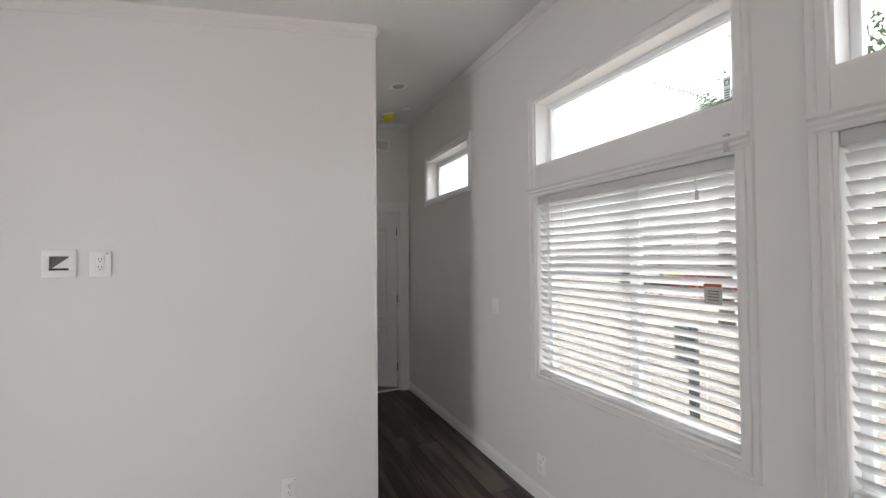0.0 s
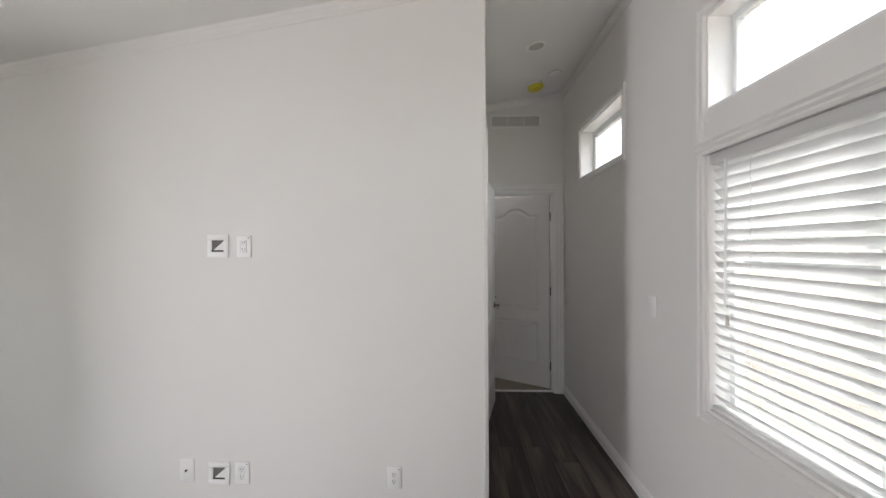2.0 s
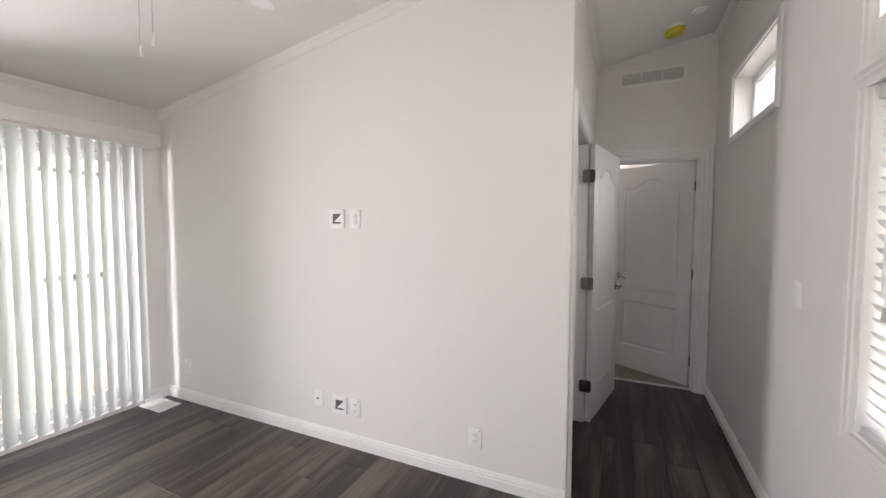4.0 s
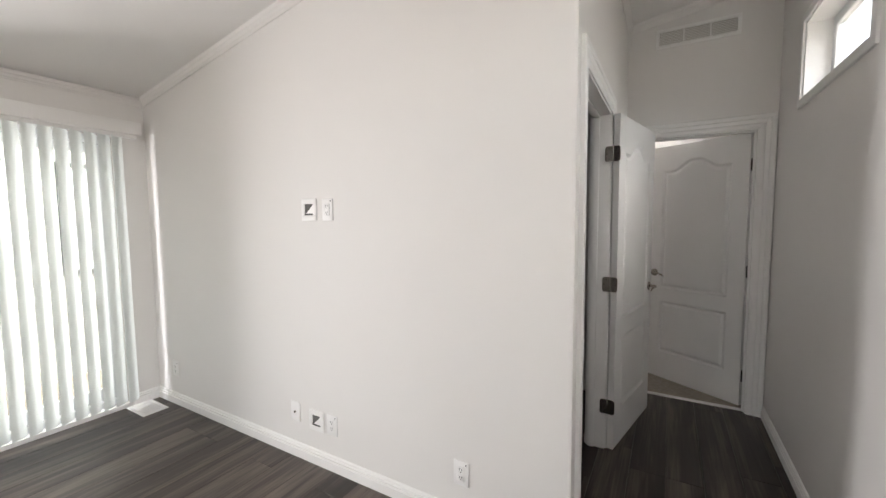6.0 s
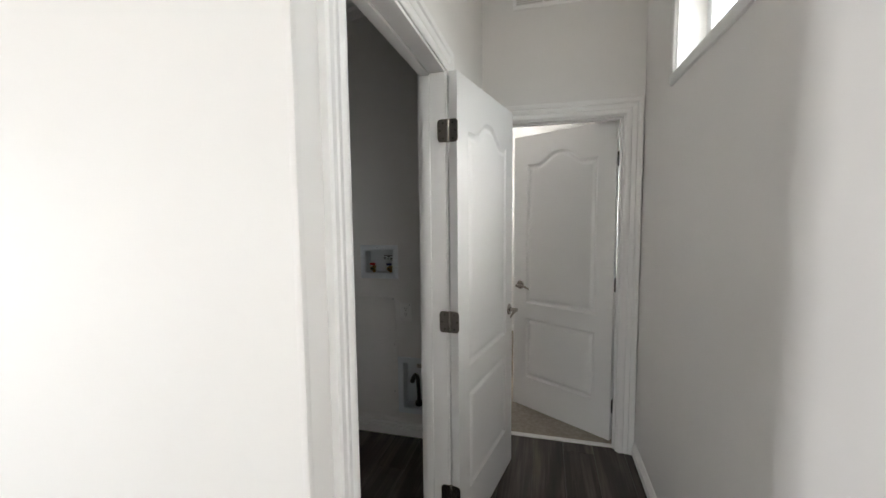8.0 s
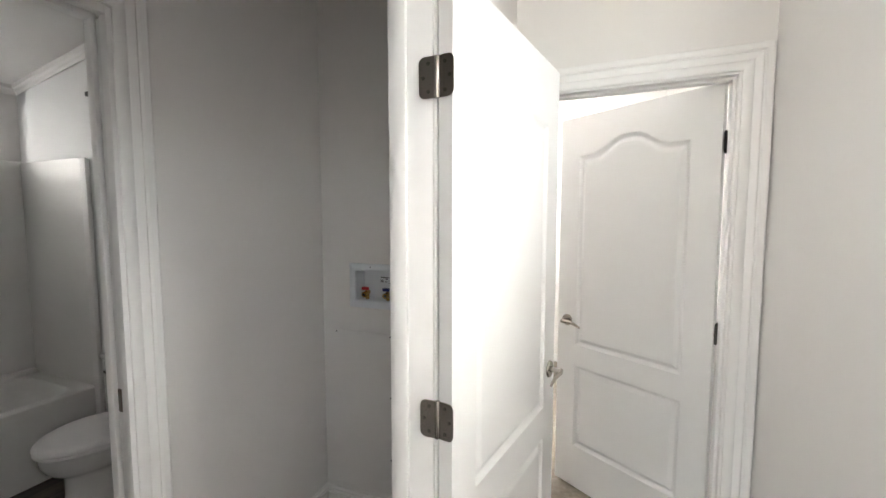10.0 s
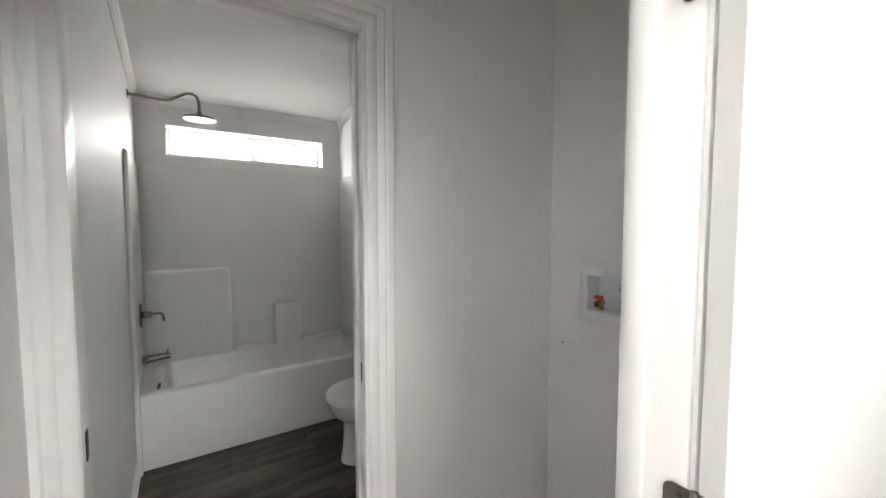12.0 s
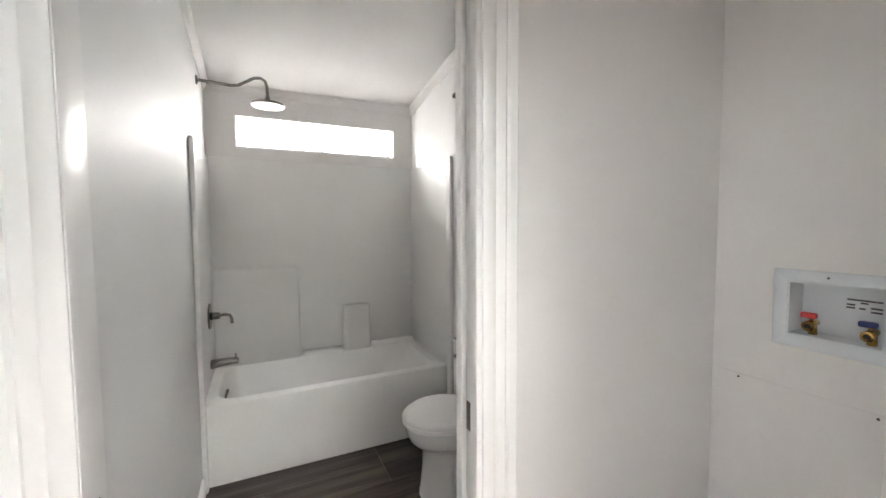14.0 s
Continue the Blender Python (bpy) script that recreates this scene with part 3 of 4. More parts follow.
def lever(parent, x, y, z, out, towards, material=None):
    """Lever handle on a door face at y, facing out (+1 or -1), with the lever pointing to towards along x."""
    material = material or NICKEL
    r = part("door_handle", cyl((x, y, z), (x, y + out * 0.009, z), 0.032, 0.028, 28, bevel=0.002), material, parent, "satin nickel lever handle")
    part("stem", cyl((x, y + out * 0.009, z), (x, y + out * 0.05, z), 0.011, 0.010, 16), material, r)
    pts = [(0, 0.046, 0), (0.02, 0.05, 0.002), (0.045, 0.05, 0.004), (0.07, 0.047, -0.002), (0.092, 0.043, -0.012), (0.104, 0.043, -0.018)]
    rad = [0.011, 0.010, 0.009, 0.008, 0.007, 0.005]
    rings = [[(x + towards * px + 0, y + out * (py + rr * 0.7 * math.sin(a)), z + pz + rr * math.cos(a)) for a in (2 * math.pi * k / 12 for k in range(12))] for (px, py, pz), rr in zip(pts, rad)]
    part("lever", loft(rings), material, r)


def jambs(parent, place, u0, u1, z1, d0, d1, stop):
    """Lining of a doorway between depths d0 and d1, with stops."""
    t = 0.018
    for ua, ub in ((u0, u0 + t), (u1 - t, u1)):
        part("jamb", place(ua, ub, d0, d1, 0, z1), TRIM, parent)
    part("head_jamb", place(u0 + t, u1 - t, d0, d1, z1 - t, z1), TRIM, parent)
    s0, s1 = stop
    bm = place(u0 + t, u0 + t + 0.011, s0, s1, 0, z1 - t)
    merged(bm, place(u1 - t - 0.011, u1 - t, s0, s1, 0, z1 - t))
    merged(bm, place(u0 + t + 0.011, u1 - t - 0.011, s0, s1, z1 - t - 0.011, z1 - t))
    part("door_stop", bm, TRIM, parent)


# laundry doorway, with its door folded back against the hallway wall
df = thing("trim_laundry_door", None, "white fluted casing and jambs of the laundry doorway", "door frame", kind="structure")
jambs(df, lambda a, b, c, d, e, f: box(c, d, a, b, e, f, 0.0015), 2.61, 3.440, 2.045, XHI - 0.002, XH + 0.002, (XHI + 0.01, XHI + 0.045))
part("casing", casing(2.618, 3.432, 0, 2.037, lambda u, v, h: (XH + h, u, v), [(d * 0.99, h) for d, h in DOOR_CASING], "ltr"), TRIM, df)
part("casing", casing(2.618, 3.432, 0, 2.037, lambda u, v, h: (XHI - h, u, v), [(min(d, 0.08), h) for d, h in DOOR_CASING], "ltr"), TRIM, df)
part("corner_bead", box(XH - 0.012, XH + 0.0025, YTV - 0.0025, YTV + 0.012, 0.09, slope(XH) - 0.06, 0.002), WALL, df)

LPIN, LANG = (0.774, 3.418), 12.2
ld = thing("door_2", Matrix.Translation((*LPIN, 0.012)) @ Matrix.Rotation(radians(90 - LANG), 4, "Z") @ Matrix.Translation((0.005, -0.037, 0)),
           "white moulded two-panel laundry door swung fully open", "door", kind="structure")
door_slab(0.738, 2.015, 0.035, ld)
lever(ld, 0.680, 0.0, 0.925, -1, -1)
lever(ld, 0.680, 0.035, 0.925, 1, -1)
part("latch_plate", box(0.7378, 0.7395, 0.006, 0.029, 0.895, 0.955, 0.0005), NICKEL, ld)
for z in (1.800, 1.03, 0.275):
    hinge(df, LPIN, z, 180, -LANG, NICKEL, w=0.042)

# bedroom doorway, with its door standing half open into the bedroom
df = thing("trim_bedroom_door", None, "white fluted casing and jambs of the bedroom doorway", "door frame", kind="structure")
jambs(df, lambda a, b, c, d, e, f: box(a, b, c, d, e, f, 0.0015), 0.815, 1.60, 2.045, YF - 0.002, YF + 0.102, (YF + 0.025, YF + 0.06))
part("casing", casing(0.823, 1.592, 0, 2.037, lambda u, v, h: (u, YF - h, v), [(min(d, 0.092), h) for d, h in DOOR_CASING], "ltr"), TRIM, df)
part("casing", casing(0.823, 1.592, 0, 2.037, lambda u, v, h: (u, YF + 0.10 + h, v), [(min(d, 0.085), h) for d, h in DOOR_CASING], "ltr"), TRIM, df)
BPIN, BANG = (1.583, YF + 0.108), 32.0
bd = thing("door_3", Matrix.Translation((*BPIN, 0.022)) @ Matrix.Rotation(radians(180 - BANG), 4, "Z") @ Matrix.Translation((0.003, 0.006, 0)),
           "white moulded two-panel bedroom door standing half open", "door", kind="structure")
door_slab(0.75, 2.005, 0.035, bd)
lever(bd, 0.69, 0.035, 0.925, 1, -1)
lever(bd, 0.69, 0.0, 0.925, -1, -1)
# nickel hinges seen edge-on, their shade put into a near-black metal
for z in (1.80, 1.025, 0.245):
    hinge(df, BPIN, z, 270 - BANG, 268, DARKN, w=0.034)

# pocket door of the bathroom
df = thing("trim_bath_door", None, "white fluted casing and split jamb of the bathroom pocket doorway", "door frame", kind="structure")
part("casing", casing(2.618, 3.345, 0, 2.095, lambda u, v, h: (XP1 + h, u, v), [(d, h) for d, h in DOOR_CASING], "ltr"), TRIM, df)
part("casing", casing(2.618, 3.345, 0, 2.095, lambda u, v, h: (XP0 - h, u, v), [(min(d, 0.06), h) for d, h in DOOR_CASING], "tr"), TRIM, df)
part("jamb", box(XP0 - 0.002, XP1 + 0.002, 2.603, 2.620, 0, 2.093, 0.0015), TRIM, df)
part("split_jamb", box(-0.229, XP1 + 0.002, 3.331, 3.347, 0, 2.093, 0.0015), TRIM, df)
part("split_jamb", box(XP0 - 0.002, -0.271, 3.331, 3.347, 0, 2.093, 0.0015), TRIM, df)
part("head_jamb", box(-0.229, XP1 + 0.002, 2.620, 3.331, 2.07, 2.097, 0.0015), TRIM, df)
part("head_jamb", box(XP0 - 0.002, -0.271, 2.620, 3.331, 2.07, 2.097, 0.0015), TRIM, df)
part("strike_plate", box(-0.262, -0.236, 2.620, 2.6225, 0.87, 0.945, 0.0008), DARKN, df)
pd = thing("door_4", Matrix.Translation((-0.25, 3.342, 0.012)), "white pocket door slid into its wall pocket", "door", kind="structure")
part("slab", box(-0.0165, 0.0165, 0.0, 0.058, 0, 2.06, 0.001), DOORP, pd)
part("edge_pull", box(-0.0145, 0.0145, -0.002, 0.001, 0.885, 0.957, 0.0008), BRONZE, pd, "bronze edge pull")


# ---- wall plates and fixtures ----
FACE_S, FACE_W, FACE_N = 0, -90, 180


def at_wall(x, y, z, turn):
    return pose(x, y, z, 0, 0, turn)


def plate(name, m, label, category, w=0.078, h=0.118):
    p = thing(name, m, label, category)
    part("cover_plate", box(-w / 2, w / 2, -0.006, 0.0, -h / 2, h / 2, 0.002), PLAST, p)
    return p


def outlet(m):
    p = plate("wall_outlet", m, "white duplex outlet with white cover plate", "outlet")
    tagged(p, group="outlets")
    o = part("receptacle", box(-0.017, 0.017, -0.0085, -0.005, -0.034, 0.034, 0.003), PLAST, p)
    for z in (0.018, -0.018):
        for dx, hh in ((-0.006, 0.010), (0.006, 0.008)):
            part("slot", box(dx - 0.0012, dx + 0.0012, -0.0092, -0.008, z - hh / 2 + 0.003, z + hh / 2 + 0.003), BLACK, o)
        part("ground_hole", cyl((0, -0.0092, z - 0.009), (0, -0.008, z - 0.009), 0.0026, seg=10), BLACK, o)
    part("led_mark", cyl((0.026, -0.0075, 0.046), (0.026, -0.0055, 0.046), 0.003, seg=10), BLACK, p)
    return p


def cable_box(m):
    """Low-voltage cable plate with a sloping hood; its recess is a flat shade-coloured sheet."""
    p = thing("cable_plate", m, "white recessed cable pass-through plate", "cable plate", "cable plates")
    W, H, w, h = 0.116, 0.122, 0.066, 0.062
    fr = box(-W / 2, W / 2, -0.008, 0, h / 2, H / 2, 0.002)
    box(-W / 2, W / 2, -0.008, 0, -H / 2, -h / 2, 0.002, fr)
    box(-W / 2, -w / 2, -0.008, 0, -h / 2, h / 2, 0.0005, fr)
    box(w / 2, W / 2, -0.008, 0, -h / 2, h / 2, 0.0005, fr)
    part("cover_plate", fr, PLAST, p)
    # flat dark sheet painted as the shade of a recess; no depth is modelled
    part("shade_sheet", box(-w / 2, w / 2, -0.003, -0.001, -h / 2, h / 2), RECESS_SHADE, p)
    hood = loft([[(-w / 2, -0.003, -h / 2), (w / 2, -0.003, -h / 2), (w / 2, -0.007, -h / 2), (-w / 2, -0.007, -h / 2)],
                 [(w / 2 - 0.002, -0.003, h / 2 - 0.006), (w / 2, -0.003, h / 2 - 0.006), (w / 2, -0.007, h / 2 - 0.006), (w / 2 - 0.002, -0.007, h / 2 - 0.006)]])
    part("hood", hood, PLAST, p)
    part("brush_strip", box(-w / 2, w / 2, -0.0075, -0.006, -h / 2, -h / 2 + 0.009), BLACK, p)
    return p


def switch(m):
    p = plate("light_switch", m, "white rocker light switch plate", "switch", 0.082, 0.118)
    part("rocker", box(-0.017, 0.017, -0.010, -0.005, -0.034, 0.034, 0.003), PLAST, p)
    part("trim_ring", box(-0.022, 0.022, -0.0075, -0.005, -0.040, 0.040, 0.001), TRIM, p)
    return p


cable_box(at_wall(-0.677, YTV, 1.487, FACE_S))
outlet(at_wall(-0.535, YTV, 1.484, FACE_S))
p = plate("coax_plate", at_wall(-0.853, YTV, 0.278, FACE_S), "white coaxial wall plate with one jack", "wall plate")
part("jack", cyl((0, -0.014, 0), (0, -0.005, 0), 0.006, seg=12), NICKEL, p)
cable_box(at_wall(-0.674, YTV, 0.264, FACE_S))
outlet(at_wall(-0.549, YTV, 0.268, FACE_S))
outlet(at_wall(0.272, YTV, 0.256, FACE_S))
outlet(at_wall(-2.235, YTV, 0.285, FACE_S))
switch(at_wall(XR, 2.585, 1.145, FACE_W))
outlet(at_wall(XR, 2.093, 0.222, FACE_W))
outlet(at_wall(0.277, YW, 0.846, FACE_S))

# return air grille above the bedroom door
g = thing("return_air_grille", at_wall(1.206, YF, 2.762, FACE_S), "white louvered return air grille on the wall", "vent")
W, H = 0.52, 0.14
fr = box(-W / 2, W / 2, -0.008, 0, H / 2 - 0.022, H / 2, 0.002)
box(-W / 2, W / 2, -0.008, 0, -H / 2, -H / 2 + 0.022, 0.002, fr)
for a, b in ((-W / 2, -W / 2 + 0.022), (W / 2 - 0.022, W / 2), (-0.086, -0.078), (0.078, 0.086)):
    box(a, b, -0.0075, 0, -H / 2 + 0.022, H / 2 - 0.022, 0.001, fr)
part("frame", fr, PLAST, g)
part("backing", box(-W / 2 + 0.02, W / 2 - 0.02, -0.0015, -0.0005, -H / 2 + 0.02, H / 2 - 0.02), PAPER, g)
for i in range(9):
    z = -0.044 + i * 0.011
    bm = box(-W / 2 + 0.022, W / 2 - 0.022, -0.0035, 0.0035, -0.0007, 0.0007)
    bm.transform(Matrix.Translation((0, -0.0045, z)) @ Matrix.Rotation(radians(40), 4, "X"))
    part("louver", bm, PLAST, g)

# floor register
g = thing("floor_register", Matrix.Translation((-2.36, 2.292, 0)), "white metal floor register beside the patio door", "vent")
fr = box(-0.135, 0.135, -0.085, -0.060, 0, 0.006, 0.002)
box(-0.135, 0.135, 0.060, 0.085, 0, 0.006, 0.002, fr)
box(-0.135, -0.112, -0.06, 0.06, 0, 0.006, 0.002, fr)
box(0.112, 0.135, -0.06, 0.06, 0, 0.006, 0.002, fr)
part("frame", fr, PLAST, g)
part("backing", box(-0.112, 0.112, -0.06, 0.06, 0.0005, 0.0015), PAPER, g)
for i in range(15):
    y = -0.056 + i * 0.008
    part("slat", box(-0.112, 0.112, y - 0.0022, y + 0.0022, 0.0015, 0.0055), PLAST, g)


def ceiling_m(x, y):
    return Matrix.Translation((x, y, slope(x))) @ Matrix.Rotation(-math.atan(0.16), 4, "Y")


def ringed(prof, seg=36, bm=None):
    return loft([[(r * math.cos(a), r * math.sin(a), z) for a in (2 * math.pi * k / seg for k in range(seg))] for r, z in prof], closed_ends=(False, True), bm=bm)


c = thing("recessed_light", ceiling_m(1.20, 3.30), "unlit white recessed ceiling downlight", "ceiling light")
part("trim_ring", ringed([(0.075, -0.001), (0.078, -0.005), (0.070, -0.010), (0.058, -0.008), (0.054, -0.003)]), PLAST, c)
part("lens", cyl((0, 0, -0.006), (0, 0, -0.002), 0.052, seg=32), PAPER, c)
c = thing("smoke_detector", ceiling_m(1.33, 4.01), "smoke detector under a yellow plastic dust cover", "smoke detector")
part("base", ringed([(0.070, 0.0), (0.070, -0.022), (0.066, -0.026), (0.02, -0.027)]), PLAST, c)
part("dust_cover", ringed([(0.068, -0.020), (0.071, -0.028), (0.070, -0.045), (0.062, -0.058), (0.03, -0.064)]), YELLOW, c, "yellow plastic dust cover")
part("pull_tab", box(0.055, 0.072, -0.004, 0.004, -0.024, 0.0, 0.001), BLACK, c)
c = thing("ceiling_speaker", ceiling_m(1.47, 3.85), "flat round white ceiling cover plate", "cover plate")
part("disc", ringed([(0.052, -0.001), (0.052, -0.006), (0.047, -0.010), (0.01, -0.011)]), PLAST, c)
# dark ring coloured as the disc's shadow on the ceiling
part("painted_shadow_ring", ringed([(0.054, 0.0), (0.0535, -0.0025), (0.04, -0.0026)]), RECESS_SHADE, c)

# ceiling fan in the living room
FX, FY = -0.46, 1.25
fz = 2.50
f = thing("ceiling_fan", Matrix.Translation((FX, FY, fz)), "white ceiling fan with five blades and two pull chains", "ceiling fan")
up = slope(FX) - fz
part("canopy", ringed([(0.065, up - 0.002), (0.063, up - 0.03), (0.03, up - 0.06), (0.013, up - 0.062)]), PLAST, f)
part("downrod", cyl((0, 0, 0.03), (0, 0, up - 0.02), 0.012), PLAST, f)
part("motor", ringed([(0.02, 0.06), (0.085, 0.05), (0.105, 0.02), (0.105, -0.02), (0.085, -0.045), (0.05, -0.06), (0.045, -0.09), (0.01, -0.095)]), PLAST, f)
for k in range(5):
    a = radians(104 + 72 * k)
    bl = []
    for s in (-0.003, 0.003):
        pts = []
        for u, wd in ((0.14, 0.045), (0.20, 0.055), (0.45, 0.066), (0.58, 0.066), (0.625, 0.055), (0.645, 0.03)):
            pts.append((u, wd, s))
        bl.append(pts + [(u, -wd, z) for u, wd, z in pts[::-1]])
    bm = loft(bl)
    bm.transform(Matrix.Rotation(a, 4, "Z") @ Matrix.Rotation(radians(12), 4, "X"))
    part("blade", bm, PLAST, f)
    bm = box(0.08, 0.2, -0.018, 0.018, 0.002, 0.008, 0.002)
    bm.transform(Matrix.Rotation(a, 4, "Z") @ Matrix.Rotation(radians(12), 4, "X"))
    part("blade_iron", bm, PLAST, f)
for dx, dy, zl in ((0.0, -0.03, 2.0), (0.035, -0.01, 2.035)):
    ch = part("pull_chain", cyl((dx, dy, zl + 0.03 - fz), (dx, dy, -0.08), 0.0016, seg=6), PAPER, f)
    part("pull_knob", cyl((dx, dy, zl - 0.015 - fz), (dx, dy, zl + 0.02 - fz), 0.0055, 0.0025, 12, bevel=0.001), PLAST, ch)

# ---- laundry closet ----
wb = thing("washer_outlet_box", at_wall(0.094, YW, 1.168, FACE_S), "white recessed washer outlet box with two brass valves", "outlet box")
fr = casing(-0.097, 0.097, -0.075, 0.076, lambda u, v, h: (u, -h, v), [(0, 0.0), (0, 0.004), (0.031, 0.004), (0.034, 0.002), (0.035, 0.0)])
part("face_frame", fr, PLASTB, wb)
bx = box(-0.098, 0.098, 0.078, 0.082, -0.076, 0.077)
box(-0.098, 0.098, 0.0, 0.078, 0.073, 0.077, bm=bx)
box(-0.098, 0.098, 0.0, 0.078, -0.076, -0.072, bm=bx)
box(-0.098, -0.094, 0.0, 0.078, -0.072, 0.073, bm=bx)
box(0.094, 0.098, 0.0, 0.078, -0.072, 0.073, bm=bx)
part("recessed_tray", bx, PLASTB, wb)
part("screw", cyl((-0.01, -0.0055, 0.094), (-0.01, -0.0035, 0.094), 0.003, seg=10), INK, wb)
for dx, cm, nm in ((-0.052, RED, "red valve handle"), (0.066, BLUE, "blue valve handle")):
    v = part("valve", cyl((dx, 0.035, -0.072), (dx, 0.035, -0.035), 0.010, 0.009, 16, bevel=0.001), BRASS, wb, "brass washer valve")
    part("valve_body", cyl((dx, 0.05, -0.038), (dx, 0.002, -0.046), 0.010, 0.0145, 18, bevel=0.002), BRASS, v)
    part("valve_outlet", cyl((dx, 0.0025, -0.0458), (dx, 0.0012, -0.0462), 0.008, seg=14), BLACK, v)
    part("valve_handle", box(dx - 0.024, dx + 0.012, 0.016, 0.034, -0.026, -0.010, 0.005), cm, v, nm)
    part("valve_stem", cyl((dx, 0.025, -0.034), (dx, 0.025, -0.02), 0.005, seg=10), BRASS, v)
lb = part("printed_label", box(0.0, 0.072, 0.0768, 0.0775, -0.012, 0.040), PLASTB, wb)
for u0, u1, z in ((0.002, 0.070, 0.034), (0.028, 0.043, 0.027), (0.001, 0.018, 0.020), (0.001, 0.018, 0.012), (0.048, 0.070, 0.016), (0.048, 0.070, 0.006), (0.026, 0.038, 0.012)):
    part("print_bar", box(u0, u1, 0.0760, 0.0767, z - 0.0022, z + 0.0022), INK, lb)
ap = thing("access_panel", at_wall(0.0, YW, 0.0, FACE_S), "flat white access panel screwed to the laundry wall", "access panel")
part("panel", box(-0.195, 0.202, -0.003, 0, 0.12, 0.936, 0.001), WALL, ap)
for x, z in ((0.19, 0.925), (0.19, 0.62), (0.19, 0.30), (-0.12, 0.925)):
    part("screw", cyl((x, -0.0045, z), (x, -0.0025, z), 0.0035, seg=8), INK, ap)
db = thing("drain_box", at_wall(0.335, YW, 0.348, FACE_S), "white recessed laundry drain box with a black standpipe", "drain box")
part("face_frame", casing(-0.088, 0.088, -0.156, 0.156, lambda u, v, h: (u, -h, v), [(0, 0.0), (0, 0.004), (0.034, 0.004), (0.036, 0.0)]), PLASTB, db)
bx = box(-0.089, 0.089, 0.084, 0.088, -0.157, 0.156)
box(-0.089, 0.089, 0.0, 0.084, 0.152, 0.156, bm=bx)
box(-0.089, 0.089, 0.0, 0.084, -0.157, -0.153, bm=bx)
box(-0.089, -0.085, 0.0, 0.084, -0.153, 0.152, bm=bx)
box(0.085, 0.089, 0.0, 0.084, -0.153, 0.152, bm=bx)
part("recessed_tray", bx, PLASTB, db)
lb = part("printed_label", box(-0.02, 0.03, 0.0825, 0.0835, 0.09, 0.125), PAPER, db)
for k in range(3):
    part("print_bar", box(-0.014, 0.022 - 0.008 * k, 0.0815, 0.0822, 0.096 + k * 0.010, 0.099 + k * 0.010), INK, lb)
part("standpipe", tube([(-0.035, 0.055, 0.035), (-0.02, 0.048, 0.055), (-0.006, 0.045, 0.05), (0.0, 0.045, 0.02), (0.004, 0.045, -0.06), (0.006, 0.045, -0.13)], 0.013), BLACK, db)
part("pipe_cap", cyl((0.006, 0.045, -0.150), (0.006, 0.045, -0.125), 0.026, seg=18, bevel=0.002), BLACK, db)
part("pipe_inlet", cyl((-0.045, 0.055, 0.0), (-0.028, 0.052, 0.045), 0.016, 0.014, 14, bevel=0.002), BLACK, db)


# ---- bathroom ----
def rrect(x0, x1, y0, y1, r, z, n=6):
    pts = []
    for cx, cy, a0 in ((x1 - r, y1 - r, 0), (x0 + r, y1 - r, 90), (x0 + r, y0 + r, 180), (x1 - r, y0 + r, 270)):
        for k in range(n):
            a = radians(a0 + 90 * k / (n - 1))
            pts.append((cx + r * math.cos(a), cy + r * math.sin(a), z))
    return pts


TX0, TX1, TY0, TY1, TH = XL + 0.002, -1.80, YB0 + 0.002, YB1 - 0.002, 0.45
tub = thing("bathtub", None, "white one-piece fibreglass bathtub with moulded surround", "bathtub")
rings = [rrect(TX0, TX1, TY0, TY1, 0.012, 0.0), rrect(TX0, TX1, TY0, TY1, 0.012, TH - 0.02), rrect(TX0 + 0.004, TX1 - 0.004, TY0 + 0.004, TY1 - 0.004, 0.014, TH - 0.006),
         rrect(TX0 + 0.014, TX1 - 0.014, TY0 + 0.012, TY1 - 0.012, 0.02, TH), rrect(TX0 + 0.07, TX1 - 0.055, TY0 + 0.07, TY1 - 0.09, 0.09, TH),
         rrect(TX0 + 0.078, TX1 - 0.066, TY0 + 0.078, TY1 - 0.10, 0.10, TH - 0.012), rrect(TX0 + 0.10, TX1 - 0.10, TY0 + 0.10, TY1 - 0.22, 0.13, 0.16),
         rrect(TX0 + 0.15, TX1 - 0.15, TY0 + 0.15, TY1 - 0.30, 0.12, 0.10)]
part("tub", loft(rings), TUBM, tub)
ST = 1.88
part("back_panel", box(XL + 0.001, XL + 0.014, TY0, TY1, TH - 0.01, ST, 0.004), TUBM, tub)
part("end_panel", box(XL + 0.014, -1.775, TY0, TY0 + 0.012, TH - 0.01, ST - 0.01, 0.004), TUBM, tub)
part("end_panel", box(XL + 0.014, -1.775, TY1 - 0.012, TY1, TH - 0.01, ST - 0.01, 0.004), TUBM, tub)
for y0, y1 in ((TY0, TY0 + 0.024), (TY1 - 0.026, TY1)):
    part("edge_flange", box(-1.80, -1.745, y0, y1, 0.0, ST - 0.02, 0.006), TUBM, tub)
for y0, y1, z in ((TY0 + 0.01, 3.148, 1.12), (3.148, 3.461, 0.478), (3.461, 3.673, 0.80), (3.673, TY1 - 0.01, 0.482)):
    part("moulded_ledge", box(XL + 0.008, XL + 0.076, y0, y1, TH - 0.16, z, 0.026, seg=6), TUBM, tub)
part("drain_overflow", cyl((-2.16, TY0 + 0.085, 0.365), (-2.16, TY0 + 0.10, 0.36), 0.032, 0.03, 24, bevel=0.003), CHROME, tub)

